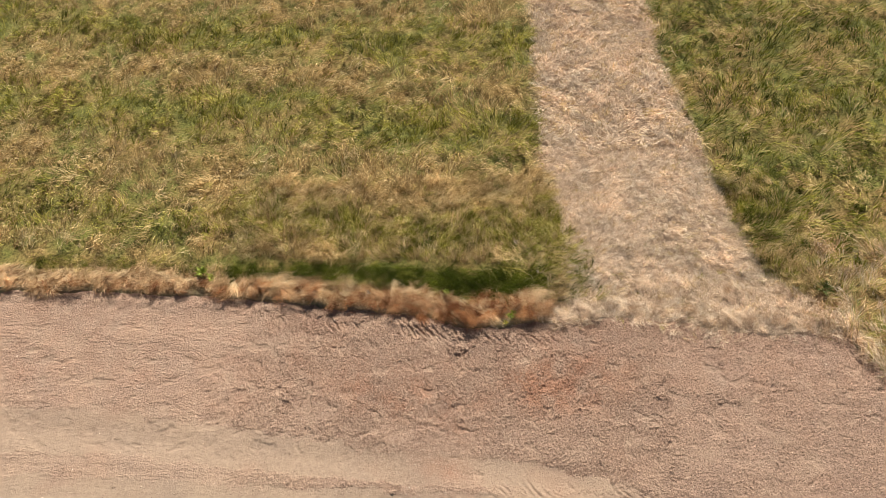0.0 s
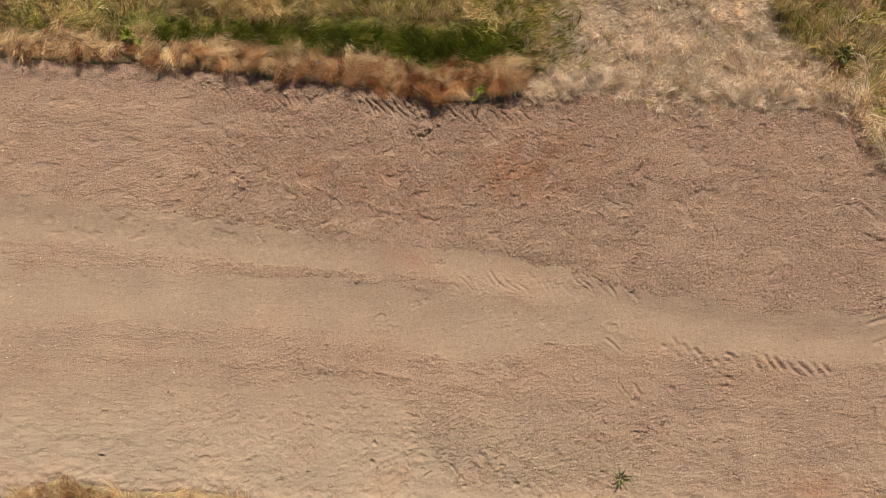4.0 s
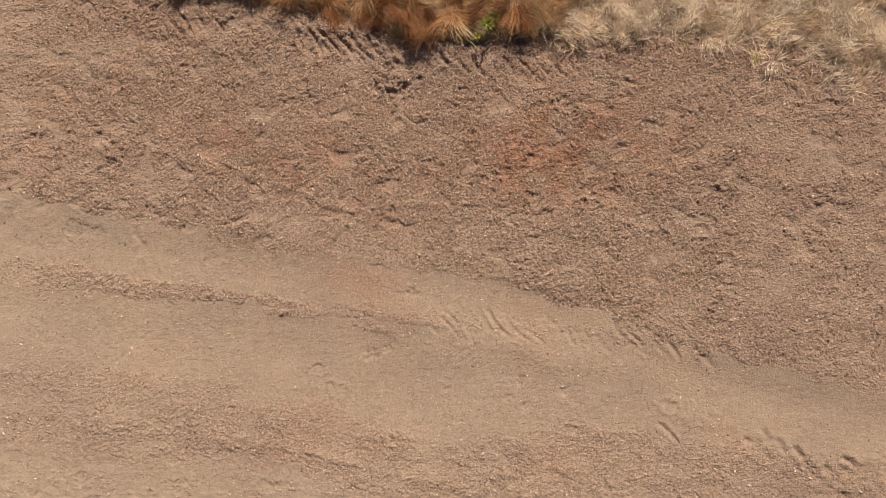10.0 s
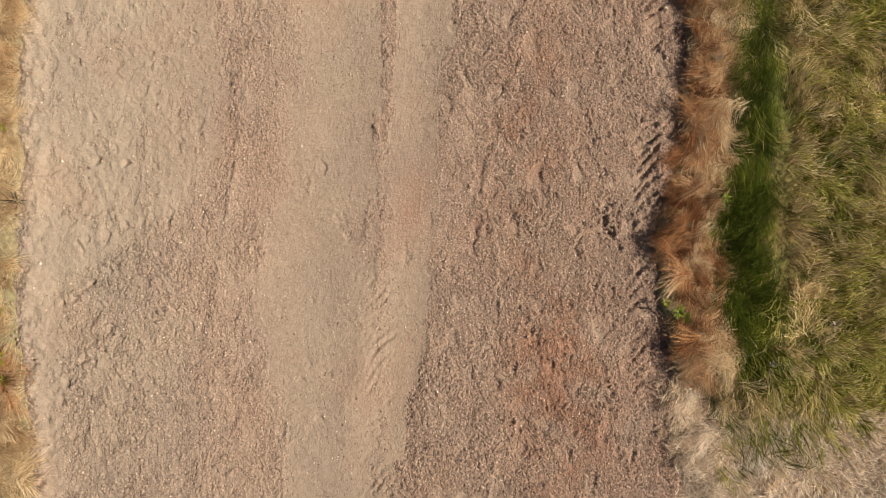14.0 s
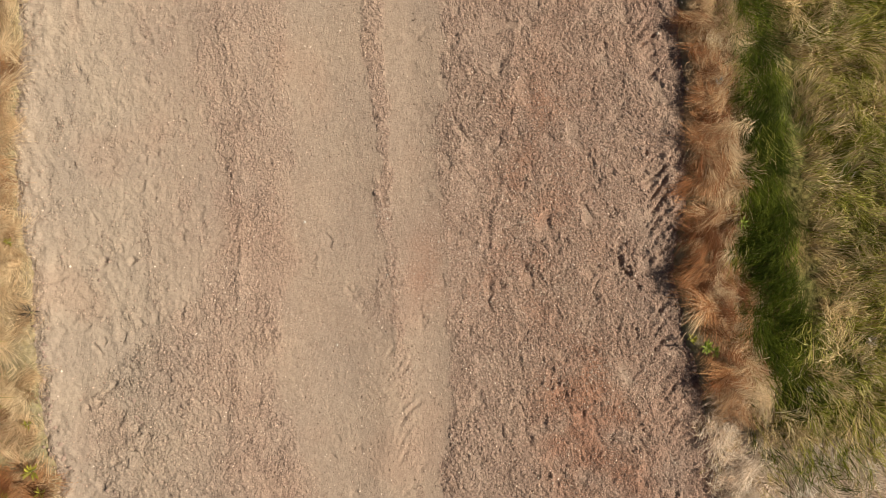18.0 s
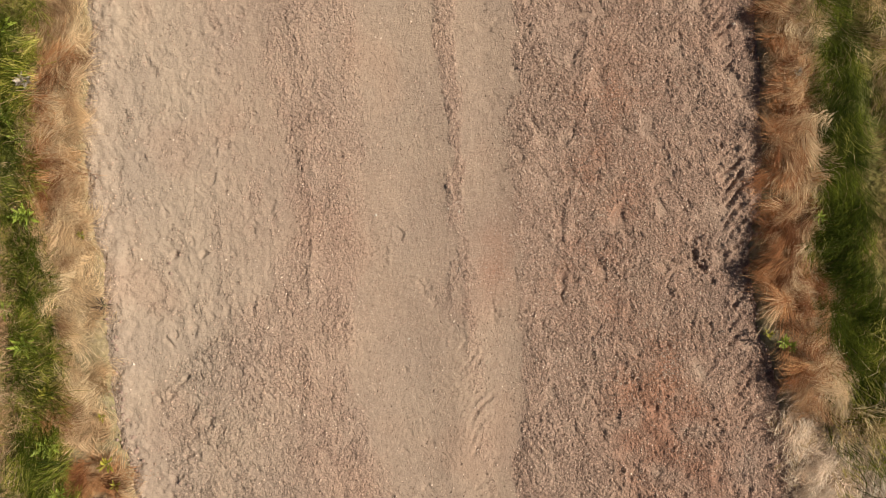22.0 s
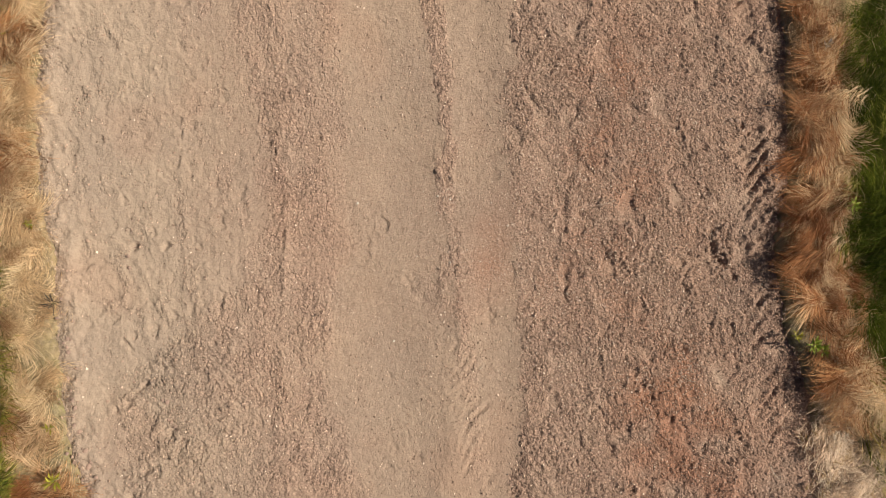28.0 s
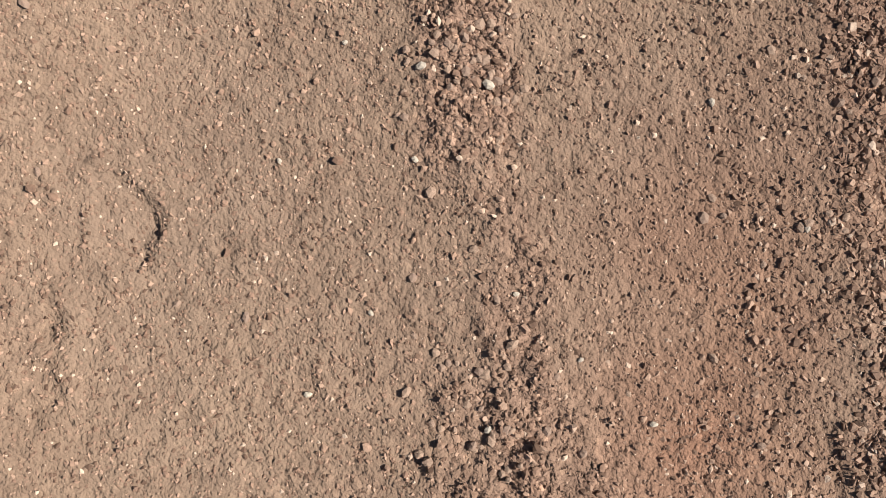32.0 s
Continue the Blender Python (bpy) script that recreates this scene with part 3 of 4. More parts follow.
# ---- mesh helpers ----
def sheet(name, verts, faces, mats, index=None, smooth=False):
    """A mesh object from arrays: verts (n, 3), faces (m, k) of one size."""
    me = bpy.data.meshes.new(name)
    verts, faces = np.ascontiguousarray(verts, np.float32), np.ascontiguousarray(faces, np.int32)
    m, k = faces.shape
    me.vertices.add(len(verts))
    me.vertices.foreach_set("co", verts.ravel())
    me.loops.add(m * k)
    me.loops.foreach_set("vertex_index", faces.ravel())
    me.polygons.add(m)
    me.polygons.foreach_set("loop_start", np.arange(0, m * k, k, dtype=np.int32))
    me.polygons.foreach_set("loop_total", np.full(m, k, np.int32))
    for mat in mats:
        me.materials.append(mat)
    if index is not None:
        me.polygons.foreach_set("material_index", np.ascontiguousarray(index, np.int32))
    me.polygons.foreach_set("use_smooth", np.full(m, smooth))
    me.update(calc_edges=True)
    return new(name, me)


def part(name, bm, mat, parent, label=""):
    me = bpy.data.meshes.new(name)
    bm.to_mesh(me)
    bm.free()
    me.materials.append(mat)
    ob = new(name, me)
    ob.parent = parent
    return tagged(ob, label)


def lattice(xs, ys, height):
    gx, gy = np.meshgrid(xs, ys)
    x, y = gx.ravel(), gy.ravel()
    a = (np.arange(len(ys) - 1)[:, None] * len(xs) + np.arange(len(xs) - 1)).ravel()
    return x, y, np.stack([x, y, height(x, y)], 1), np.stack([a, a + 1, a + 1 + len(xs), a + len(xs)], 1)


def stops_of(*pieces):
    """Grid lines: (start, end, spacing) pieces laid end to end."""
    out = [np.array([pieces[0][0]])]
    for a, b, s in pieces:
        out.append(np.linspace(a, b, max(1, round((b - a) / s)) + 1)[1:])
    return np.concatenate(out)


# ---- the ground and the track ----
def ground_height(x, y):
    n, s = north_edge(x), south_edge(x)
    out = np.maximum(y - n, s - y)
    return -0.09 + (0.09 + turf_height(x, y)) * step(-0.03, 0.05, out) 


FAR = np.array([12, 18, 30, 60, 120, 250, 600, 1500, 2500.0])
gx = np.concatenate([-FAR[::-1], stops_of((-10, -6, 0.2), (-6, 5.5, 0.08), (5.5, 9.5, 0.3)), FAR])
gy = np.concatenate([-FAR[::-1], stops_of((-8, -5.6, 0.2), (-5.6, -4.1, 0.06), (-4.1, -3.3, 0.025), (-3.3, -1.6, 0.15), (-1.6, -0.9, 0.1), (-0.9, 0.9, 0.035), (0.9, 3, 0.1), (3, 10, 0.2)), FAR])
x, y, v, f = lattice(gx, gy, ground_height)
ground = tagged(sheet("ground", v, f, [SOIL_MAT], smooth=True), "brown thatchy turf soil under mown grass", "ground", kind="structure")
layer = ground.data.attributes.new("dry", "FLOAT", "POINT")
layer.data.foreach_set("value", np.ascontiguousarray(np.maximum(step(-0.15, 0.15, np.minimum(x - path_west(y), path_east(y) - x)) * (y > -0.5), 0.45 * np.maximum(step(-0.42, -0.3, y - south_edge(x)) * (y < -2.5), step(0.45, 0.3, y - north_edge(x)) * (y > -2.5))), np.float32))

rx = stops_of((-60, -20, 4), (-20, -9, 0.8), (-9, -5.4, 0.1), (-5.4, -2.5, 0.026), (-2.5, 2.4, 0.0092), (2.4, 4.6, 0.013), (4.6, 5.2, 0.022), (5.2, 9, 0.1), (9, 20, 0.8), (20, 60, 4))
ry = stops_of((-4.4, -4.05, 0.05), (-4.05, 0.62, 0.0092), (0.62, 1.0, 0.03), (1.0, 2.4, 0.1))


def track(x, y):
    out = np.maximum(y - north_edge(x), south_edge(x) - y)
    loose = 1 - 0.86 * dustiness(x, y)
    crumbs = 0.0026 * rng.normal(0, 1, x.shape) + 0.012 * rng.random(x.shape) ** 6 - 0.009 * (rng.random(x.shape) < 0.002)
    return (road_height(x, y) + loose * crumbs * np.where((x > -2.5) & (x < 2.4), 1.0, 0.4) * (np.abs(x) < 5.4) * np.where((np.abs(x + 0.3) < 0.6) & (np.abs(y + 1.6) < 0.75), 0.5, 1.0)) * step(0.25, 0.0, out) - 0.14 * step(0.05, 0.2, out)


x, y, v, f = lattice(rx, ry, track)
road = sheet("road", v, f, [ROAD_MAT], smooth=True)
for name, values in (("dust", dustiness(x, y)), ("red", redness(x, y)), ("clay", clay(x, y)), ("coarse", coarseness(x, y))):
    layer = road.data.attributes.new(name, "FLOAT", "POINT")
    layer.data.foreach_set("value", np.ascontiguousarray(values, np.float32))
tagged(road, "dusty reddish gravel farm track with tyre prints", "track", kind="structure")


# ---- grass ----
def blades(name, root, heading, length, width, rise, mats, index, tone, segs=3, sink=0.01, swirl=0.0, stray=0.4):
    """One mesh of bent grass blades: roots (n, 3), heading in radians, lengths, widths and how high the bend rises."""
    n = len(root)
    bend = swirl + rng.normal(0, stray, n)
    roll = rng.uniform(-0.7, 0.7, n)
    rows = []
    for k in range(segs):
        s = k / segs
        a = heading + bend * s
        mid = root[:, :2] + np.stack([np.cos(a), np.sin(a)], 1) * (length * s)[:, None]
        z = root[:, 2] - sink * (1 - s) + rise * (3.1 * s * (1 - s) + 0.25 * s)
        w = width * 0.5 * (1 - 0.55 * s * s)
        side = np.stack([-np.sin(a) * np.cos(roll), np.cos(a) * np.cos(roll), np.sin(roll)], 1) * w[:, None]
        p = np.concatenate([mid, z[:, None]], 1)
        rows += [p - side, p + side]
    a = heading + bend
    tip = np.concatenate([root[:, :2] + np.stack([np.cos(a), np.sin(a)], 1) * length[:, None], (root[:, 2] + rise * rng.uniform(0.05, 0.5, n))[:, None]], 1)
    verts = np.stack(rows + [tip], 1).reshape(-1, 3)
    c = 2 * segs + 1
    tris = []
    for k in range(segs - 1):
        tris += [(2 * k, 2 * k + 1, 2 * k + 3), (2 * k, 2 * k + 3, 2 * k + 2)]
    tris.append((2 * segs - 2, 2 * segs - 1, 2 * segs))
    tris = np.array(tris)
    faces = (np.arange(n)[:, None, None] * c + tris).reshape(-1, 3)
    ob = sheet(name, verts, faces, mats, np.repeat(index, len(tris)))
    layer = ob.data.attributes.new("tone", "FLOAT", "POINT")
    layer.data.foreach_set("value", np.ascontiguousarray(np.repeat(np.clip(tone, 0, 1), c), np.float32))
    return ob


def scatter(count, x0, x1, y0, y1, keep):
    """Points in a box where keep(x, y) gives their chance."""
    x, y = rng.uniform(x0, x1, count), rng.uniform(y0, y1, count)
    ok = rng.random(count) < keep(x, y)
    return x[ok], y[ok]


def turf(name, label, count, per, box, keep, choose, mats, length, width, rise, spread, flow, segs=2, jitter=0.30, mound=0.04, reach=0.045, hollows=5.0):
    """Tufts of combed blades: choose(x, y) gives each tuft's material index; tufts differ in height, tone and lie, and
    hollows have shade put into their tone.
    """
    cx, cy = scatter(count, *box, keep)
    lead = flow(cx, cy) + rng.normal(0, spread, len(cx))
    kind = choose(cx, cy)
    size = rng.uniform(0.6, 1.4, len(cx))
    hue = 0.04 + 0.92 * rng.random(len(cx)) ** 1.15
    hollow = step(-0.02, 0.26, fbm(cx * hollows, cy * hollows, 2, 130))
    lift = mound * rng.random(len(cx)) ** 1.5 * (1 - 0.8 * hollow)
    # deep shade between the tufts, put into the blade colour of the hollows
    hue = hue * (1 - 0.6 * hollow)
    size = size * (1 - 0.25 * hollow)
    who = np.repeat(np.arange(len(cx)), per)
    n = len(who)
    side, back = rng.normal(0, reach * 0.6, n) * size[who], rng.normal(0, reach, n) * size[who]
    c, s = np.cos(lead[who]), np.sin(lead[who])
    px, py = cx[who] + back * c - side * s, cy[who] + back * s + side * c
    z = turf_height(px, py) + lift[who]
    swap = rng.random(n) < 0.3
    index = np.where(swap, choose(px, py), kind[who])
    tall = size[who] * rng.uniform(0.55, 1.2, n)
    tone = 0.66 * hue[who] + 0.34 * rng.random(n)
    heading = lead[who] + rng.normal(0, jitter, n) + side / reach * 0.25
    ob = blades(name, np.stack([px, py, z], 1), heading, length * tall, width * rng.uniform(0.6, 1.3, n), rise * tall * rng.uniform(0.3, 1.3, n), mats, index, tone, segs)
    return tagged(ob, label, "grass", kind="stuff")


def wander(seed, base, swing=2.0):
    return lambda x, y: base + swing * fbm(x * 0.9, y * 0.9, 2, seed) * 2


def in_path(x, y):
    return (x > path_west(y)) & (x < path_east(y)) & (y > 0)


def greenness(x, y):
    """How green the mown field is: bands along the mowing rows, and blotches."""
    wave = np.cos((y - 1.65 + 0.10 * x + 0.5 * perlin(x * 0.35, y * 0.35, 90)) * 2 * np.pi / 1.9) * step(3.2, 1.2, x)
    rows = 0.72 * wave * step(1.2, 2.6, y) + 0.45 * wave * step(2.6, 1.2, y) + fbm(x * 0.6, y * 1.8, 3, 91) * 0.34 + 0.30 * perlin(x * 3, y * 4, 92)
    east = 0.36 * step(3.0, 3.8, x) * step(0.8, 1.6, y)
    return np.clip(0.30 + 0.13 * step(2.0, 3.0, y) - 0.26 * step(2.8, 2.2, y) * step(1.2, 0.8, x) + rows + east - 0.3 * bell(y - band_back(x) - 0.03, 0.045) * step(1.0, 0.5, x), 0.04, 0.96)


def field_kind(x, y):
    g = greenness(x, y)
    r = rng.random(len(x))
    return np.where(r < g, np.where(rng.random(len(x)) < 0.10 + 0.40 * (x > 3.0), 1, 0), 2)


def field(x, y):
    return (y > np.where(x < 1.1, band_back(x) + 0.03, north_edge(x) + 0.3)) & ~in_path(x, y)


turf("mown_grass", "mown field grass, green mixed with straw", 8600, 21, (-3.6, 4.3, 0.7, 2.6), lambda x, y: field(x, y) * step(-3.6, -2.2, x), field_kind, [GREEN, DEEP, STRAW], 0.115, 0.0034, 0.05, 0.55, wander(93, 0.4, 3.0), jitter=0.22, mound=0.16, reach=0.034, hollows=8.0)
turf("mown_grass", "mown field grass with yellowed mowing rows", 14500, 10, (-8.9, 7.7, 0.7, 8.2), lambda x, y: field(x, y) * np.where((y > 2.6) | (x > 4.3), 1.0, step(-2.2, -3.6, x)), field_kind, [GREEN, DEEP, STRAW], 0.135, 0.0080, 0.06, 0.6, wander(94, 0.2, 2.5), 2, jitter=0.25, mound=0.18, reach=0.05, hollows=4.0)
turf("green_grass_band", "dense dark green uncut grass beside the dry fringe", 2700, 40, (-5.6, 1.25, 0.55, 1.6),
     lambda x, y: ((y > fringe_back(x) - 0.06) & (y < band_back(x) - 0.07 + 0.09 * perlin(x * 2.6, 0 * x, 105))) * np.where(x < -3, 0.45, 1.0),
     lambda x, y: np.where(rng.random(len(x)) < np.where((x > -2.95) & (x < 1.2), 0.93, 0.35), 1, np.where(rng.random(len(x)) < 0.6, 0, 2)), [GREEN, DEEP, STRAW], 0.15, 0.0026, 0.08, 0.35, wander(95, -0.5, 1.6), jitter=0.16, hollows=3.0)
turf("green_grass_end", "green grass thinning out into the straw path", 420, 20, (0.55, 1.75, 0.62, 1.9), lambda x, y: bell(np.hypot(x - 1.0, (y - 1.1) * 0.8), 0.42),
     lambda x, y: np.where(rng.random(len(x)) < 0.4, 1, np.where(rng.random(len(x)) < 0.75, 0, 2)), [GREEN, DEEP, STRAW], 0.20, 0.0042, 0.075, 0.5, wander(95, 0.1, 0.8))


def path_keep(x, y):
    inside = in_path(x, y) & (y > 0.05)
    return inside * step(-0.12, 0.16, y - north_edge(x) + 0.22 * fbm(x * 3, y * 3, 3, 87))


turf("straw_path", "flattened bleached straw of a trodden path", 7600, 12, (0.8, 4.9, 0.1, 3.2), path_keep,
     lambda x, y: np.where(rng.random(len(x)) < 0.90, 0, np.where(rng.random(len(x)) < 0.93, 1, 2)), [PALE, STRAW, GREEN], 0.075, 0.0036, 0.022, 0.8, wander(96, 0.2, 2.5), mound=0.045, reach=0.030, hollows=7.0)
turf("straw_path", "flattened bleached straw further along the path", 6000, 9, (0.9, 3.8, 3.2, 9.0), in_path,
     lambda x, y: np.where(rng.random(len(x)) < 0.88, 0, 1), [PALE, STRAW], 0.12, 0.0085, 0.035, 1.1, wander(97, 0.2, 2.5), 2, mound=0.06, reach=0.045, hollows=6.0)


def south_kind(x, y):
    strip = bell(y + 4.68 + 0.06 * perlin(x * 2, 0 * x, 98), 0.13)
    deep = bell(y + 4.42, 0.13)
    r = rng.random(len(x))
    g = np.clip(0.88 - 0.70 * strip + 0.25 * deep + 0.7 * fbm(x * 1.8, y * 1.8, 2, 99), 0.05, 0.97)
    return np.where(r < g, np.where(rng.random(len(x)) < 0.42 + 0.4 * deep, 1, 0), 2)


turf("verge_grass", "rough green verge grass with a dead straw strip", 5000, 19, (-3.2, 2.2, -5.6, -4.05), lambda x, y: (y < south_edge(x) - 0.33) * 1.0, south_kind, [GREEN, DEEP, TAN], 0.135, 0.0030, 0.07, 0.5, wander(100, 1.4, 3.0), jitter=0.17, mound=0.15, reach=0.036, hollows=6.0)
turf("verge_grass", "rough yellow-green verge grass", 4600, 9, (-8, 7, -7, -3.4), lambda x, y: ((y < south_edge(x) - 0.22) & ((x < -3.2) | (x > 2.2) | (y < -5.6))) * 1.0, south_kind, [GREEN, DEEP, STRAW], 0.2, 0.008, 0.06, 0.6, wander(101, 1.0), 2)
turf("corner_grass", "long bleached grass leaning over the track corner", 900, 24, (4.2, 7.5, -2.2, 1.4), lambda x, y: (y > north_edge(x) + 0.02) * (x > 4.25 - 0.3 * (y < 0.5)) * 0.8,
     lambda x, y: np.where(rng.random(len(x)) < 0.55, 0, np.where(rng.random(len(x)) < 0.7, 1, 2)), [TAN, PALE, GREEN], 0.24, 0.0042, 0.08, 0.5, wander(102, 1.9, 0.7))
turf("corner_fringe", "bleached grass draping over the track corner", 420, 22, (4.15, 5.9, -1.5, 0.9), lambda x, y: step(0.0, 0.06, y - north_edge(x)) * step(0.55, 0.3, y - north_edge(x)) * 1.0,
     lambda x, y: np.where(rng.random(len(x)) < 0.5, 0, np.where(rng.random(len(x)) < 0.85, 1, 2)), [TAN, PALE, GREEN], 0.20, 0.0036, 0.06, 0.5, wander(104, -2.0, 0.6))
turf("corner_grass", "dry yellowing grass at the track corner", 600, 22, (4.0, 7.5, -4.2, -3.0), lambda x, y: (y < south_edge(x) - 0.02) * 0.8,
     lambda x, y: np.where(rng.random(len(x)) < 0.6, 0, np.where(rng.random(len(x)) < 0.5, 1, 2)), [TAN, PALE, GREEN], 0.2, 0.0042, 0.07, 0.5, wander(103, -1.5, 0.7))


def sweep(x, y):
    """How the dry fringe lies: it swirls from place to place."""
    return 1.7 * fbm(x * 1.5, y * 1.5, 2, 115)


def tussock(cx, cy, along, deep, lean, share, label, wisps=9, per=150, long=1.0, front=0.0, fine=1.0, mats=(RUST, TAN, BLOND)):
    """A drooping tussock of dry fescue, an empty with combed wisps; share: parts of rust and tan, the rest is straw. The side that faces the track is the more rusty."""
    ob = tagged(new("grass_tussock"), label, "grass tussock", "dry tussocks along the track")
    ob.location = (cx, cy, 0.03)
    proud = front * rng.choice((0.2, 0.7, 1.5))
    lean, turn = lean + rng.normal(0, 0.45), rng.normal(0, 0.8)
    for k in range(wisps):
        r, a = math.sqrt(rng.random()) * 0.95, rng.uniform(0, 2 * np.pi)
        wu, wv = r * math.cos(a) * along, r * math.sin(a) * deep
        high = 0.01 + 0.07 * (1 - r * r) * rng.uniform(0.1, 1.4) + proud * 0.05 * rng.uniform(0.4, 1.0) * (wv < -0.2 * deep)
        lie = lean + float(sweep(np.array(cx + wu), np.array(cy + wv))) + rng.normal(0, 0.50) + rng.choice((0.0, 0.0, 1.1, -1.1))
        tone, span = rng.random(), rng.uniform(0.7, 1.35) * long
        pick = 0.55 * rng.random() + 0.45 * (0.5 + 0.5 * (wv / deep) * (1 if front else rng.choice((-1, 1))))
        curve = turn + rng.normal(0, 0.45)
        back, side = rng.normal(0, 0.055, per), rng.normal(0, 0.024, per)
        c, s = math.cos(lie), math.sin(lie)
        dx, dy = wu + back * c - side * s, wv + back * s + side * c
        z = turf_height(cx + dx, cy + dy) - 0.03 + high * (1 - 0.5 * (side / 0.05) ** 2).clip(0.3, 1) * rng.uniform(0.7, 1.0, per)
        mixed = np.clip(pick + rng.normal(0, 0.09, per), 0, 1)
        index = np.where(mixed < share[0], 0, np.where(mixed < share[0] + share[1], 1, 2))
        heading = lie + side / 0.024 * 0.20 + rng.normal(0, 0.11, per)
        w = blades("wisp", np.stack([dx, dy, z], 1), heading, rng.uniform(0.10, 0.21, per) * span, rng.uniform(0.0013, 0.0026, per) * fine, rng.uniform(0.008, 0.026, per), mats, index, 0.80 * tone + 0.26 * rng.random(per) - 0.06, segs=3 if front > 1 else 2, swirl=curve, stray=0.12)
        tagged(w, kind="stuff").parent = ob
    return ob


cx = -6.4
while cx < 1.12:
    e, bk = float(north_edge(np.array(cx))), float(fringe_back(np.array(cx)))
    warm = float(np.interp(cx, [-5, -2.5, -1.0, 0.3, 0.75, 0.9, 1.1], [0.19, 0.28, 0.42, 0.58, 0.60, 0.28, 0.12]))
    size = rng.uniform(0.13, 0.25)
    tussock(cx, (e + bk) / 2 + 0.03 + rng.normal(0, 0.025), size, (bk - e) * rng.uniform(0.30, 0.42), -1.35, (warm, 0.24),
            "rust-brown drooping tussock over the track edge" if warm > 0.33 else "blond dry tussock with rust-brown foot on the bank", 18, 120 if cx > -2.8 else 50, 0.62, 1.2, 1.0 if cx > -2.8 else 1.8)
    cx += size * rng.uniform(0.75, 1.15)
cx = -6.0
while cx < 4.2:
    e = float(south_edge(np.array(cx)))
    warm = 0.06 + 0.60 * max(math.exp(-((cx - c) / w) ** 2) for c, w in ((-1.68, 0.22), (-1.07, 0.20), (0.62, 0.20), (1.02, 0.25), (2.6, 0.4), (-3.6, 0.5)))
    size = rng.uniform(0.15, 0.27)
    tussock(cx, e - 0.215 + rng.normal(0, 0.02), size, rng.uniform(0.15, 0.22), 0.6, (warm, 0.36),
            "rust-coloured dry tussock beside green verge weeds" if warm > 0.25 else "pale tan dry tussock on the verge", 18, 105 if -2.4 < cx < 1.6 else 50, 0.60, 0.5, 1.0 if -2.4 < cx < 1.6 else 1.8)
    cx += size * rng.uniform(1.05, 1.45)


# fluffy bleached tufts along the foot of the straw path
for cx, cy, size in ((1.05, 0.50, 0.10), (1.22, 0.46, 0.11), (1.48, 0.54, 0.15), (1.70, 0.50, 0.10), (1.95, 0.58, 0.13), (2.15, 0.50, 0.10), (2.40, 0.56, 0.14), (2.70, 0.48, 0.10), (2.95, 0.42, 0.12), (3.25, 0.40, 0.14),
                     (3.50, 0.36, 0.12), (3.75, 0.42, 0.15), (4.0, 0.38, 0.13), (4.2, 0.42, 0.12), (1.35, 0.80, 0.12), (2.30, 0.95, 0.12), (3.30, 0.80, 0.13)):
    tussock(cx, cy, size, size * 0.7, float(rng.uniform(-2.4, -0.6)), (0.06, 0.22), "bleached fluffy grass tuft on the trodden path", 8, 90, 0.46, mats=(RUST, TAN, PALE))


# ---- gravel ----
def solid(fine):
    """Unit stones: 2 a full faceted stone, 1 a rounded pebble half sunk, 0 a small chip half sunk."""
    bm = bmesh.new()
    if fine == 1:
        pts = np.array([(1, 0, -0.4), (0, 1, -0.4), (-1, 0, -0.4), (0, -1, -0.4), (0.55, 0.5, 0.55), (-0.5, 0.55, 0.6), (-0.55, -0.5, 0.5), (0.5, -0.55, 0.62)], float)
        tris = np.array([(0, 1, 4), (1, 5, 4), (1, 2, 5), (2, 6, 5), (2, 3, 6), (3, 7, 6), (3, 0, 7), (0, 4, 7), (4, 5, 6), (4, 6, 7)])
    elif fine == 2:
        bmesh.ops.create_icosphere(bm, subdivisions=1, radius=1)
        pts, tris = np.array([v.co[:] for v in bm.verts]), np.array([[v.index for v in f.verts] for f in bm.faces])
    else:
        pts = np.array([(1, 0, -0.45), (0, 1, -0.45), (-1, 0, -0.45), (0, -1, -0.45), (0.3, 0.2, 0.75)], float)
        tris = np.array([(0, 1, 4), (1, 2, 4), (2, 3, 4), (3, 0, 4)])
    bm.free()
    return pts, tris


def gravel(name, label, x, y, size, fine, sit=0.12, flat=0.8, smooth=False):
    base, faces = solid(fine)
    n, k = len(x), len(base)
    shape = rng.uniform(0.6, 1.25, (n, 3)) * [1.0, 1.0, flat]
    pts = base[None] * shape[:, None] * rng.uniform(0.72, 1.2, (n, k, 1)) + rng.normal(0, 0.12, (n, k, 3))
    a = rng.uniform(0, 2 * np.pi, n)
    c, s = np.cos(a)[:, None], np.sin(a)[:, None]
    pts = np.stack([pts[..., 0] * c - pts[..., 1] * s, pts[..., 0] * s + pts[..., 1] * c, pts[..., 2] + 0.3 * pts[..., 0]], -1) * (size / 2)[:, None, None]
    pts += np.stack([x, y, surface(x, y) + size * sit], 1)[:, None]
    return tagged(sheet(name, pts.reshape(-1, 3), (np.arange(n)[:, None, None] * k + faces).reshape(-1, 3), [STONE_MAT], smooth=smooth), label, "gravel", kind="stuff")


def on_track(x, y):
    return (y < north_edge(x) + 0.02) & (y > south_edge(x) - 0.02)


def sizes(n, lo, hi):
    return lo * (hi / lo) ** (rng.random(n) ** 2.2)


def landing(x, y):
    return (x > -0.85) & (x < 0.22) & (y > -2.30) & (y < -0.92)


def crumbly(x, y):
    """Where the track is strewn with loose crumbs."""
    heap = step(-0.05, 0.40, fbm(x * 4.0, y * 5.0, 4, 120, 0.7))
    return np.clip((1 - dustiness(x, y)) ** 1.2 * (0.10 + 0.95 * heap) + 0.05, 0, 1)


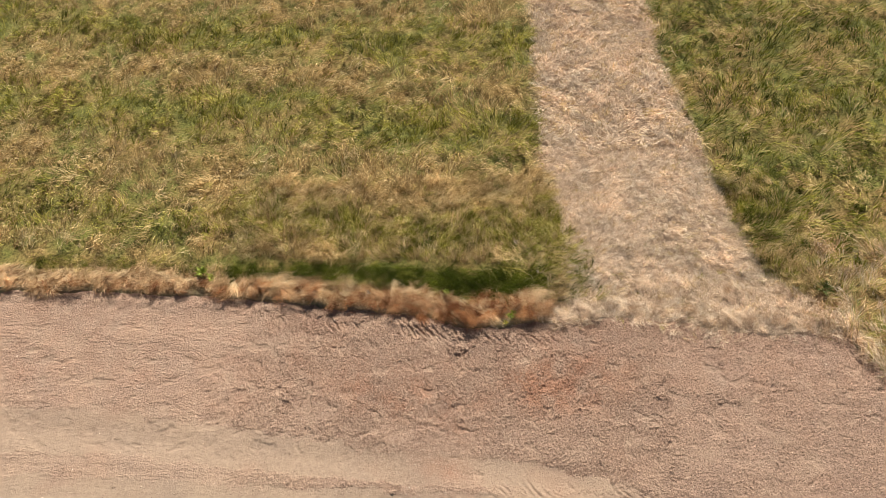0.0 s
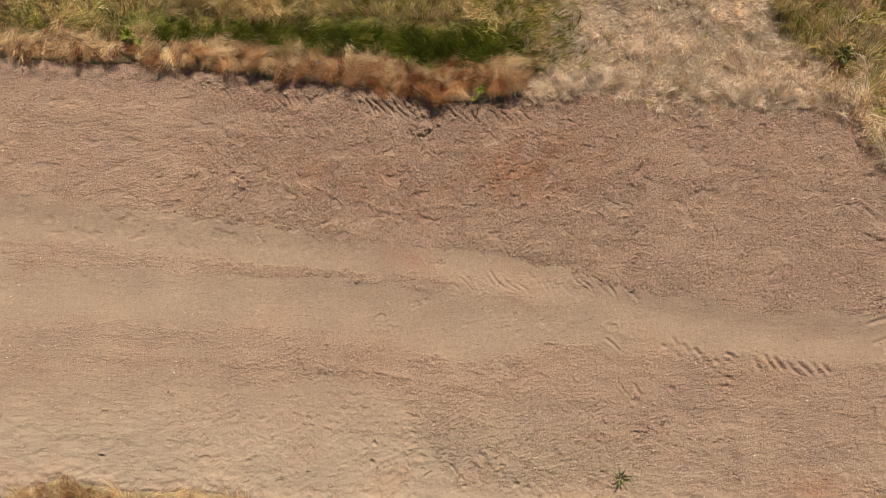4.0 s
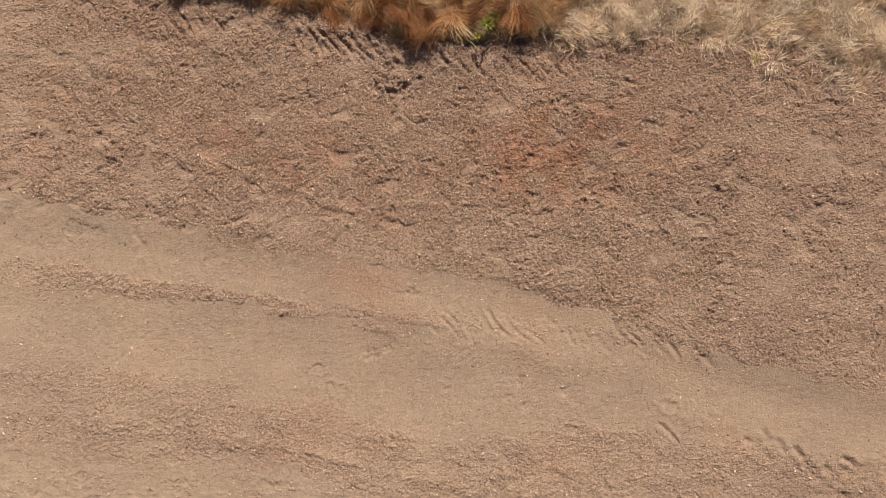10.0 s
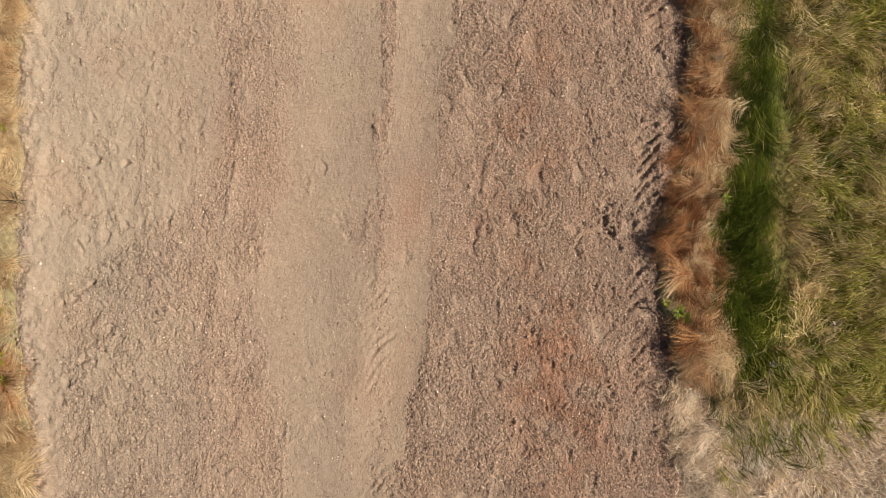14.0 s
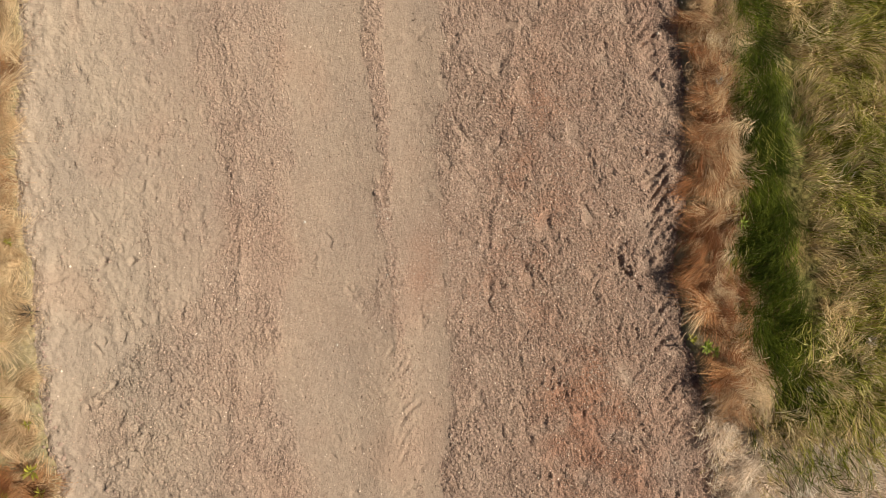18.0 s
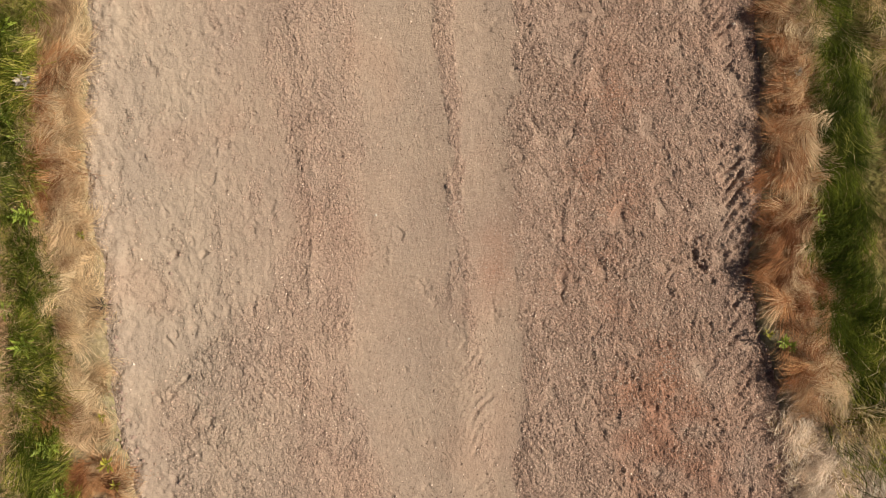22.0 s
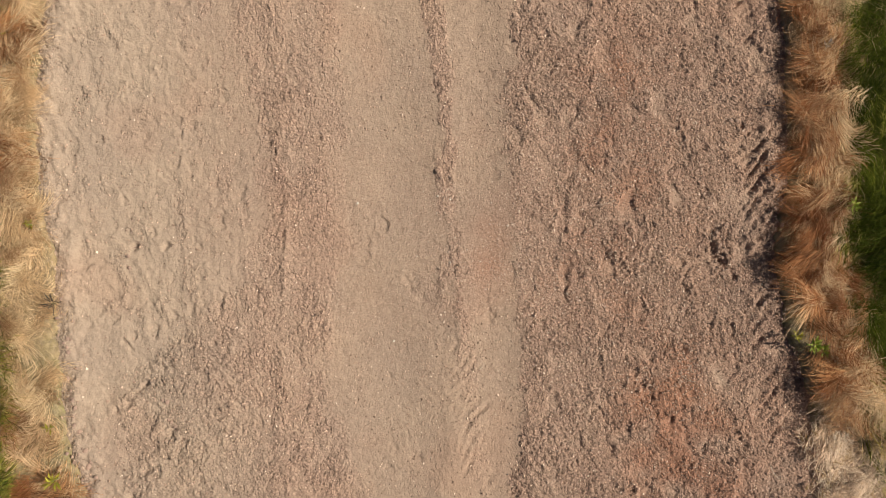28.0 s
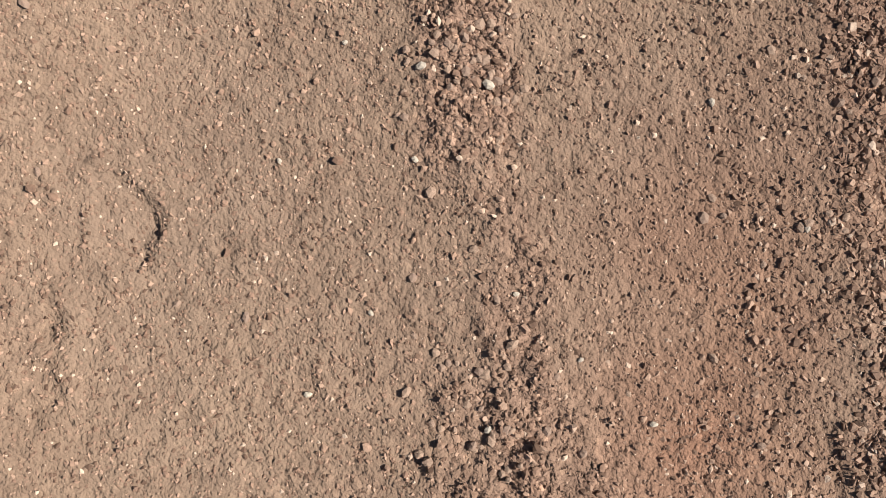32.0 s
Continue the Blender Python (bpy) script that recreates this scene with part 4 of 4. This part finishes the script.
x, y = scatter(66000, -0.85, 0.22, -2.30, -0.92, lambda x, y: 0.62 + 0.38 * crumbly(x, y))
gravel("gravel", "fine crushed grit covering the track", x, y, sizes(len(x), 0.0030, 0.0085), 0, 0.14, 0.5)
x, y = scatter(9000, -0.85, 0.22, -2.30, -0.92, lambda x, y: np.maximum(crumbly(x, y), 0.07))
gravel("gravel", "loose reddish gravel on the track", x, y, sizes(len(x), 0.005, 0.0115), 2)


def strewn(x, y):
    heap = step(-0.15, 0.35, fbm(x * 4.0, y * 5.0, 4, 120, 0.7))
    return np.clip((1 - dustiness(x, y)) ** 1.1 * (0.30 + 0.70 * heap) + 0.05, 0, 1) * on_track(x, y)


x, y = scatter(60000, -1.3, 0.9, -2.8, -0.9, lambda x, y: (0.16 + 0.84 * strewn(x, y)) * ~landing(x, y) * (1 - 0.7 * step(-2.2, -2.4, y)))
gravel("gravel", "fine pebbly grit on the wheel lanes", x, y, 0.004 * 2.6 ** (rng.random(len(x)) ** 1.8), 0, 0.14, 0.8)
x, y = scatter(15000, -0.85, 0.22, -1.30, -0.92, lambda x, y: (1 - dustiness(x, y)) ** 0.7)
gravel("gravel", "coarse crushed gravel at the edge of the wheel lane", x, y, 0.0055 * 2.0 ** (rng.random(len(x)) ** 1.4), 1, 0.06, 0.75)
x, y = scatter(12000, -0.85, 0.35, -1.85, -1.30, lambda x, y: step(0.02, -0.02, np.abs(y - 0.5 * (windrow_north(x) + windrow_south(x))) - 0.05 - 0.09 * step(-0.15, 0.05, x)) * (1 - dustiness(x, y)) ** 1.7)
gravel("gravel", "windrow of loose stones between the wheel lanes", x, y, 0.0045 * 2.6 ** (rng.random(len(x)) ** 1.9), 2, 0.04, 0.75)
x, y = scatter(56000, -1.2, 0.8, -1.25, 0.15, lambda x, y: strewn(x, y) * ~landing(x, y))
gravel("gravel", "densely strewn crushed gravel on the track", x, y, 0.0062 * 2.1 ** (rng.random(len(x)) ** 1.4), 1, 0.10, 0.8)
x, y = scatter(160000, -2.4, 2.3, -3.9, 0.35, lambda x, y: np.maximum(0.09, strewn(x, y)) * on_track(x, y) * ~landing(x, y) * (1 - 0.5 * step(-2.2, -2.4, y)))
gravel("gravel", "loose crushed gravel scattered over the track", x, y, 0.0076 * 2.0 ** (rng.random(len(x)) ** 1.4), 0, 0.24, 0.95)
x, y = scatter(26000, -2.4, 2.3, -3.6, 0.35, lambda x, y: strewn(x, y) * ~landing(x, y) * (1 - 0.75 * step(-2.2, -2.4, y)))
gravel("gravel", "coarser stones and crumbs among the gravel", x, y, 0.0085 * 1.7 ** (rng.random(len(x)) ** 1.5), 1, 0.12, 0.8)
x, y = scatter(80000, -5.6, 5.4, -4.0, 0.9, lambda x, y: strewn(x, y) * ~((x > -2.4) & (x < 2.3) & (y > -3.6) & (y < 0.35)))
gravel("gravel", "crumbled earth and coarse grit along the track", x, y, 0.010 * 2.6 ** (rng.random(len(x)) ** 1.6), 0, 0.14, 0.85)


# ---- clods, stones, stalks ----
def lumps(count, flat, seed, fine=1):
    """Meshes of angular stones, one unit across."""
    r = random.Random(seed)
    out = []
    for _ in range(count):
        bm = bmesh.new()
        bmesh.ops.create_icosphere(bm, subdivisions=fine, radius=0.5)
        sx, sy, sz = r.uniform(0.75, 1.2), r.uniform(0.6, 1.0), r.uniform(0.5, 0.8) * flat
        for v in bm.verts:
            k = r.uniform(0.78, 1.18)
            v.co = Vector((v.co.x * sx * k, v.co.y * sy * k, v.co.z * sz * k))
        me = bpy.data.meshes.new("stone")
        bm.to_mesh(me)
        bm.free()
        out.append(me)
    return out


def lay(name, me, x, y, size, sink=0.2, parent=None):
    ob = new(name, me)
    z = float(surface(np.array([x]), np.array([y]))[0])
    ob.matrix_basis = pose(x, y, z + size * (0.28 - sink), rng.uniform(-15, 15), rng.uniform(-15, 15), rng.uniform(0, 360)) @ Matrix.Scale(size, 4)
    ob.parent = parent
    return ob


STONES, PALES, CLODS = lumps(8, 0.9, 3), lumps(4, 0.9, 4), lumps(6, 1.1, 5, 2)
for me in STONES:
    me.materials.append(plain("stone", (0.32, 0.22, 0.17), (0.52, 0.39, 0.30), 300, 0.85) if me is STONES[0] else STONES[0].materials[0])
for me in PALES:
    me.materials.append(PALE_STONE)
for me in CLODS:
    me.materials.append(CLOD_MAT)
# loose stones that lie proud of the fine grit, most of them in the two windrows beside the wheel lane
for k in range(150):
    u = rng.random()
    if u < 0.35:
        px, py = rng.normal(-0.50, 0.05), rng.normal(-1.56, 0.045)
    elif u < 0.6:
        px, py = rng.normal(-0.12, 0.07), rng.normal(-1.60, 0.05)
    elif u < 0.8:
        px, py = rng.uniform(-0.62, 0.0), rng.uniform(-1.24, -1.08)
    else:
        px, py = rng.uniform(-0.66, 0.02), rng.uniform(-2.1, -1.1)
    lay("stone", STONES[k % 8], px, py, rng.uniform(0.008, 0.016), 0.2, road)
for px, py, size in ((-0.52, -2.09, 0.019), (0.32, -1.98, 0.016), (-0.42, -1.30, 0.011), (-0.42, -1.78, 0.010), (-0.47, -1.54, 0.017), (-0.54, -1.69, 0.010), (-0.16, -1.48, 0.010), (-0.08, -1.41, 0.011),
                     (-0.24, -1.54, 0.009), (-0.27, -1.22, 0.014), (-0.50, -1.61, 0.015), (-0.40, -1.63, 0.012), (-0.24, -1.70, 0.010), (-0.16, -1.78, 0.011), (-0.10, -1.59, 0.014)):
    tagged(lay("pebble", PALES[int(size * 1e4) % 4], px, py, size, 0.12), "pale quartz pebble lying on the gravel", "pebble", "pale pebbles on the track")
HEAPS = ((0.03, 0.01, 0.10, 0.035, 12), (-0.08, 0.40, 0.09, 0.035, 8), (0.34, 0.21, 0.06, 0.02, 4), (2.92, 0.38, 0.05, 0.05, 5), (0.60, -3.34, 0.08, 0.03, 5), (1.10, -3.55, 0.04, 0.04, 3), (2.92, -2.40, 0.05, 0.04, 4),
         (-0.02, -3.87, 0.08, 0.02, 6), (0.20, -3.89, 0.10, 0.02, 7), (0.45, -3.90, 0.10, 0.02, 7), (0.72, -3.87, 0.08, 0.02, 6), (0.95, -3.84, 0.06, 0.02, 5), (-0.42, -3.44, 0.04, 0.04, 3), (-0.68, 0.22, 0.04, 0.02, 3))
for cx, cy, wide, deep, count in HEAPS:
    for k in range(count):
        size = rng.uniform(0.014, 0.034)
        tagged(lay("earth_clod", CLODS[k % 6], cx + rng.normal(0, wide), cy + rng.normal(0, deep), size, 0.2), "crumbly earth clod beside the tyre prints", "clod", "earth clods on the track")


def stalk(px, py, length, angle, lift=0.002, label="pale broken straw stalk lying on gravel", group="straw stalks on the track"):
    """A fallen straw stalk, slightly bent."""
    bm = bmesh.new()
    rings = []
    for k in range(5):
        s = k / 4 - 0.5
        c = Vector((s * length, 0.08 * length * (s * s * 4 - 1), 0.004 + 0.002 * k))
        rings.append([bm.verts.new(c + Vector((0, 0.0016 * math.cos(a), 0.0016 * math.sin(a)))) for a in (0.5, 2.6, 4.7)])
    for p, q in zip(rings, rings[1:]):
        for k in range(3):
            bm.faces.new((p[k], p[(k + 1) % 3], q[(k + 1) % 3], q[k]))
    bm.faces.new(rings[0])
    bm.faces.new(rings[-1])
    ob = part("straw_stalk", bm, SEED_MAT, None)
    ob.matrix_basis = pose(px, py, float(surface(np.array([px]), np.array([py]))[0]) + lift, 0, 0, angle)
    return tagged(ob, label, "straw", group)


for row in ((-0.33, -0.63, 0.10, 95), (0.76, -0.29, 0.08, 60), (0.53, -1.48, 0.05, 130), (1.35, 0.12, 0.09, 20), (-1.2, 0.2, 0.07, 40), (2.1, 0.05, 0.10, 150)):
    stalk(*row)

for row in ((-0.36, 1.47, 0.16, -35), (-0.30, 1.52, 0.14, -30), (-0.27, 1.42, 0.09, 50), (-0.62, 1.62, 0.12, 55), (-0.20, 1.45, 0.10, -60)):
    stalk(*row, 0.075, "bleached dead stalk lying on mown grass", "dead stalks in the field")


# ---- weeds ----
def leaf_mesh(length, width, curl, fold, mat):
    """A pointed leaf along +x from its stalk, folded along the rib and drooping; it has a little thickness."""
    bm = bmesh.new()
    rows = []
    for k in range(10):
        s = k / 9
        w = width * 0.5 * (math.sin(math.pi * min(1, s * 0.92 + 0.06)) ** 0.8) * (0.45 if k % 2 else 1.1)
        z = curl * length * math.sin(math.pi * s * 0.8)
        rows.append([bm.verts.new((s * length, -w, z + fold * w)), bm.verts.new((s * length, 0, z)), bm.verts.new((s * length, w, z + fold * w))])
    for p, q in zip(rows, rows[1:]):
        for k in range(2):
            bm.faces.new((p[k], p[k + 1], q[k + 1], q[k]))
    bmesh.ops.solidify(bm, geom=bm.faces[:], thickness=0.0006)
    me = bpy.data.meshes.new("leaf")
    bm.to_mesh(me)
    bm.free()
    me.materials.append(mat)
    return me


def weed(px, py, size, leaves, mat, label, lift=0.10, broad=0.30):
    """A weed: an empty with a short stem and leaves round it in two whorls."""
    ob = tagged(new("weed"), label, "weed", "weeds in the verge")
    z = float(surface(np.array([px]), np.array([py]))[0])
    ob.location = (px, py, z)
    bm = bmesh.new()
    bmesh.ops.create_cone(bm, segments=6, radius1=0.004, radius2=0.002, depth=lift, cap_ends=True)
    bmesh.ops.translate(bm, vec=(0, 0, lift / 2 - 0.01), verts=bm.verts[:])
    part("stem", bm, STEM_MAT, ob)
    shapes = [leaf_mesh(size * k, size * k * broad * 1.25, c, 0.35, mat) for k, c in ((0.46, 0.16), (0.36, 0.22), (0.28, 0.10))]
    leaves = leaves * 2
    for k in range(leaves):
        f = new("leaf", shapes[k % 3])
        f.parent = ob
        turn, out = k * 137.5 + rng.uniform(-20, 20), size * 0.16 * rng.random()
        f.matrix_basis = pose(out * math.cos(radians(turn)), out * math.sin(radians(turn)), lift * (0.45 + 0.55 * k / leaves), rng.uniform(-20, 20), -12 - 30 * k / leaves + rng.uniform(-10, 10), turn)
    return ob


LIME = "lime-green leafy weed standing in the verge grass"
for px, py, size, leaves, kind in ((-2.03, -4.35, 0.22, 11, 0), (-1.54, -4.29, 0.12, 7, 1), (-0.80, -4.32, 0.17, 10, 0), (-0.56, -4.80, 0.15, 9, 0), (-0.22, -4.54, 0.15, 9, 0), (0.03, -4.43, 0.17, 10, 0),
                                   (0.35, -4.32, 0.12, 7, 1), (0.68, -4.34, 0.17, 10, 0), (0.87, -4.93, 0.20, 11, 0), (0.99, -4.30, 0.13, 8, 0), (0.84, -3.98, 0.12, 7, 1), (-0.63, -3.98, 0.07, 5, 1),
                                   (0.99, -3.96, 0.09, 6, 1), (0.55, -4.00, 0.08, 5, 1), (-1.45, -4.36, 0.13, 8, 0), (-1.30, -4.30, 0.12, 8, 0), (-0.35, -4.75, 0.12, 8, 0), (0.15, -4.80, 0.12, 8, 0),
                                   (-3.21, 1.07, 0.20, 13, 0), (-3.08, 1.00, 0.13, 9, 0), (0.64, 0.40, 0.11, 8, 0), (0.58, 0.33, 0.08, 6, 1), (0.68, 0.46, 0.09, 7, 0), (-0.12, 0.78, 0.10, 7, 0)):
    weed(px, py, size, leaves, YELLOW_LEAF if kind else LEAF_MAT, "small yellowing weed in the dry fringe" if kind else LIME, 0.11 if size > 0.1 else 0.07)
weed(2.06, -3.52, 0.24, 7, STEM_MAT, "dark green spreading weed on bare gravel", 0.03, 0.14)
weed(2.48, -2.97, 0.07, 6, BARE, "small withered brown weed on the gravel", 0.02, 0.2)
weed(0.75, 1.48, 0.09, 8, SEED_MAT, "pale dried flower head in the mown grass", 0.08, 0.35)
weed(-1.67, -4.23, 0.11, 11, SEED_MAT, "greyish seed head in the dry fringe", 0.10, 0.4)
weed(-0.16, -3.91, 0.13, 9, BARE, "dark withered stalks at the verge edge", 0.05, 0.12)
weed(-1.06, 0.73, 0.07, 6, SEED_MAT, "whitish dried seed head caught in rust grass", 0.10, 0.35)
weed(1.00, 1.02, 0.06, 6, SEED_MAT, "whitish dried seed head in thinning green grass", 0.09, 0.35)
weed(4.33, 0.76, 0.22, 14, STEM_MAT, "dark green bushy weed at the path corner", 0.05, 0.25)
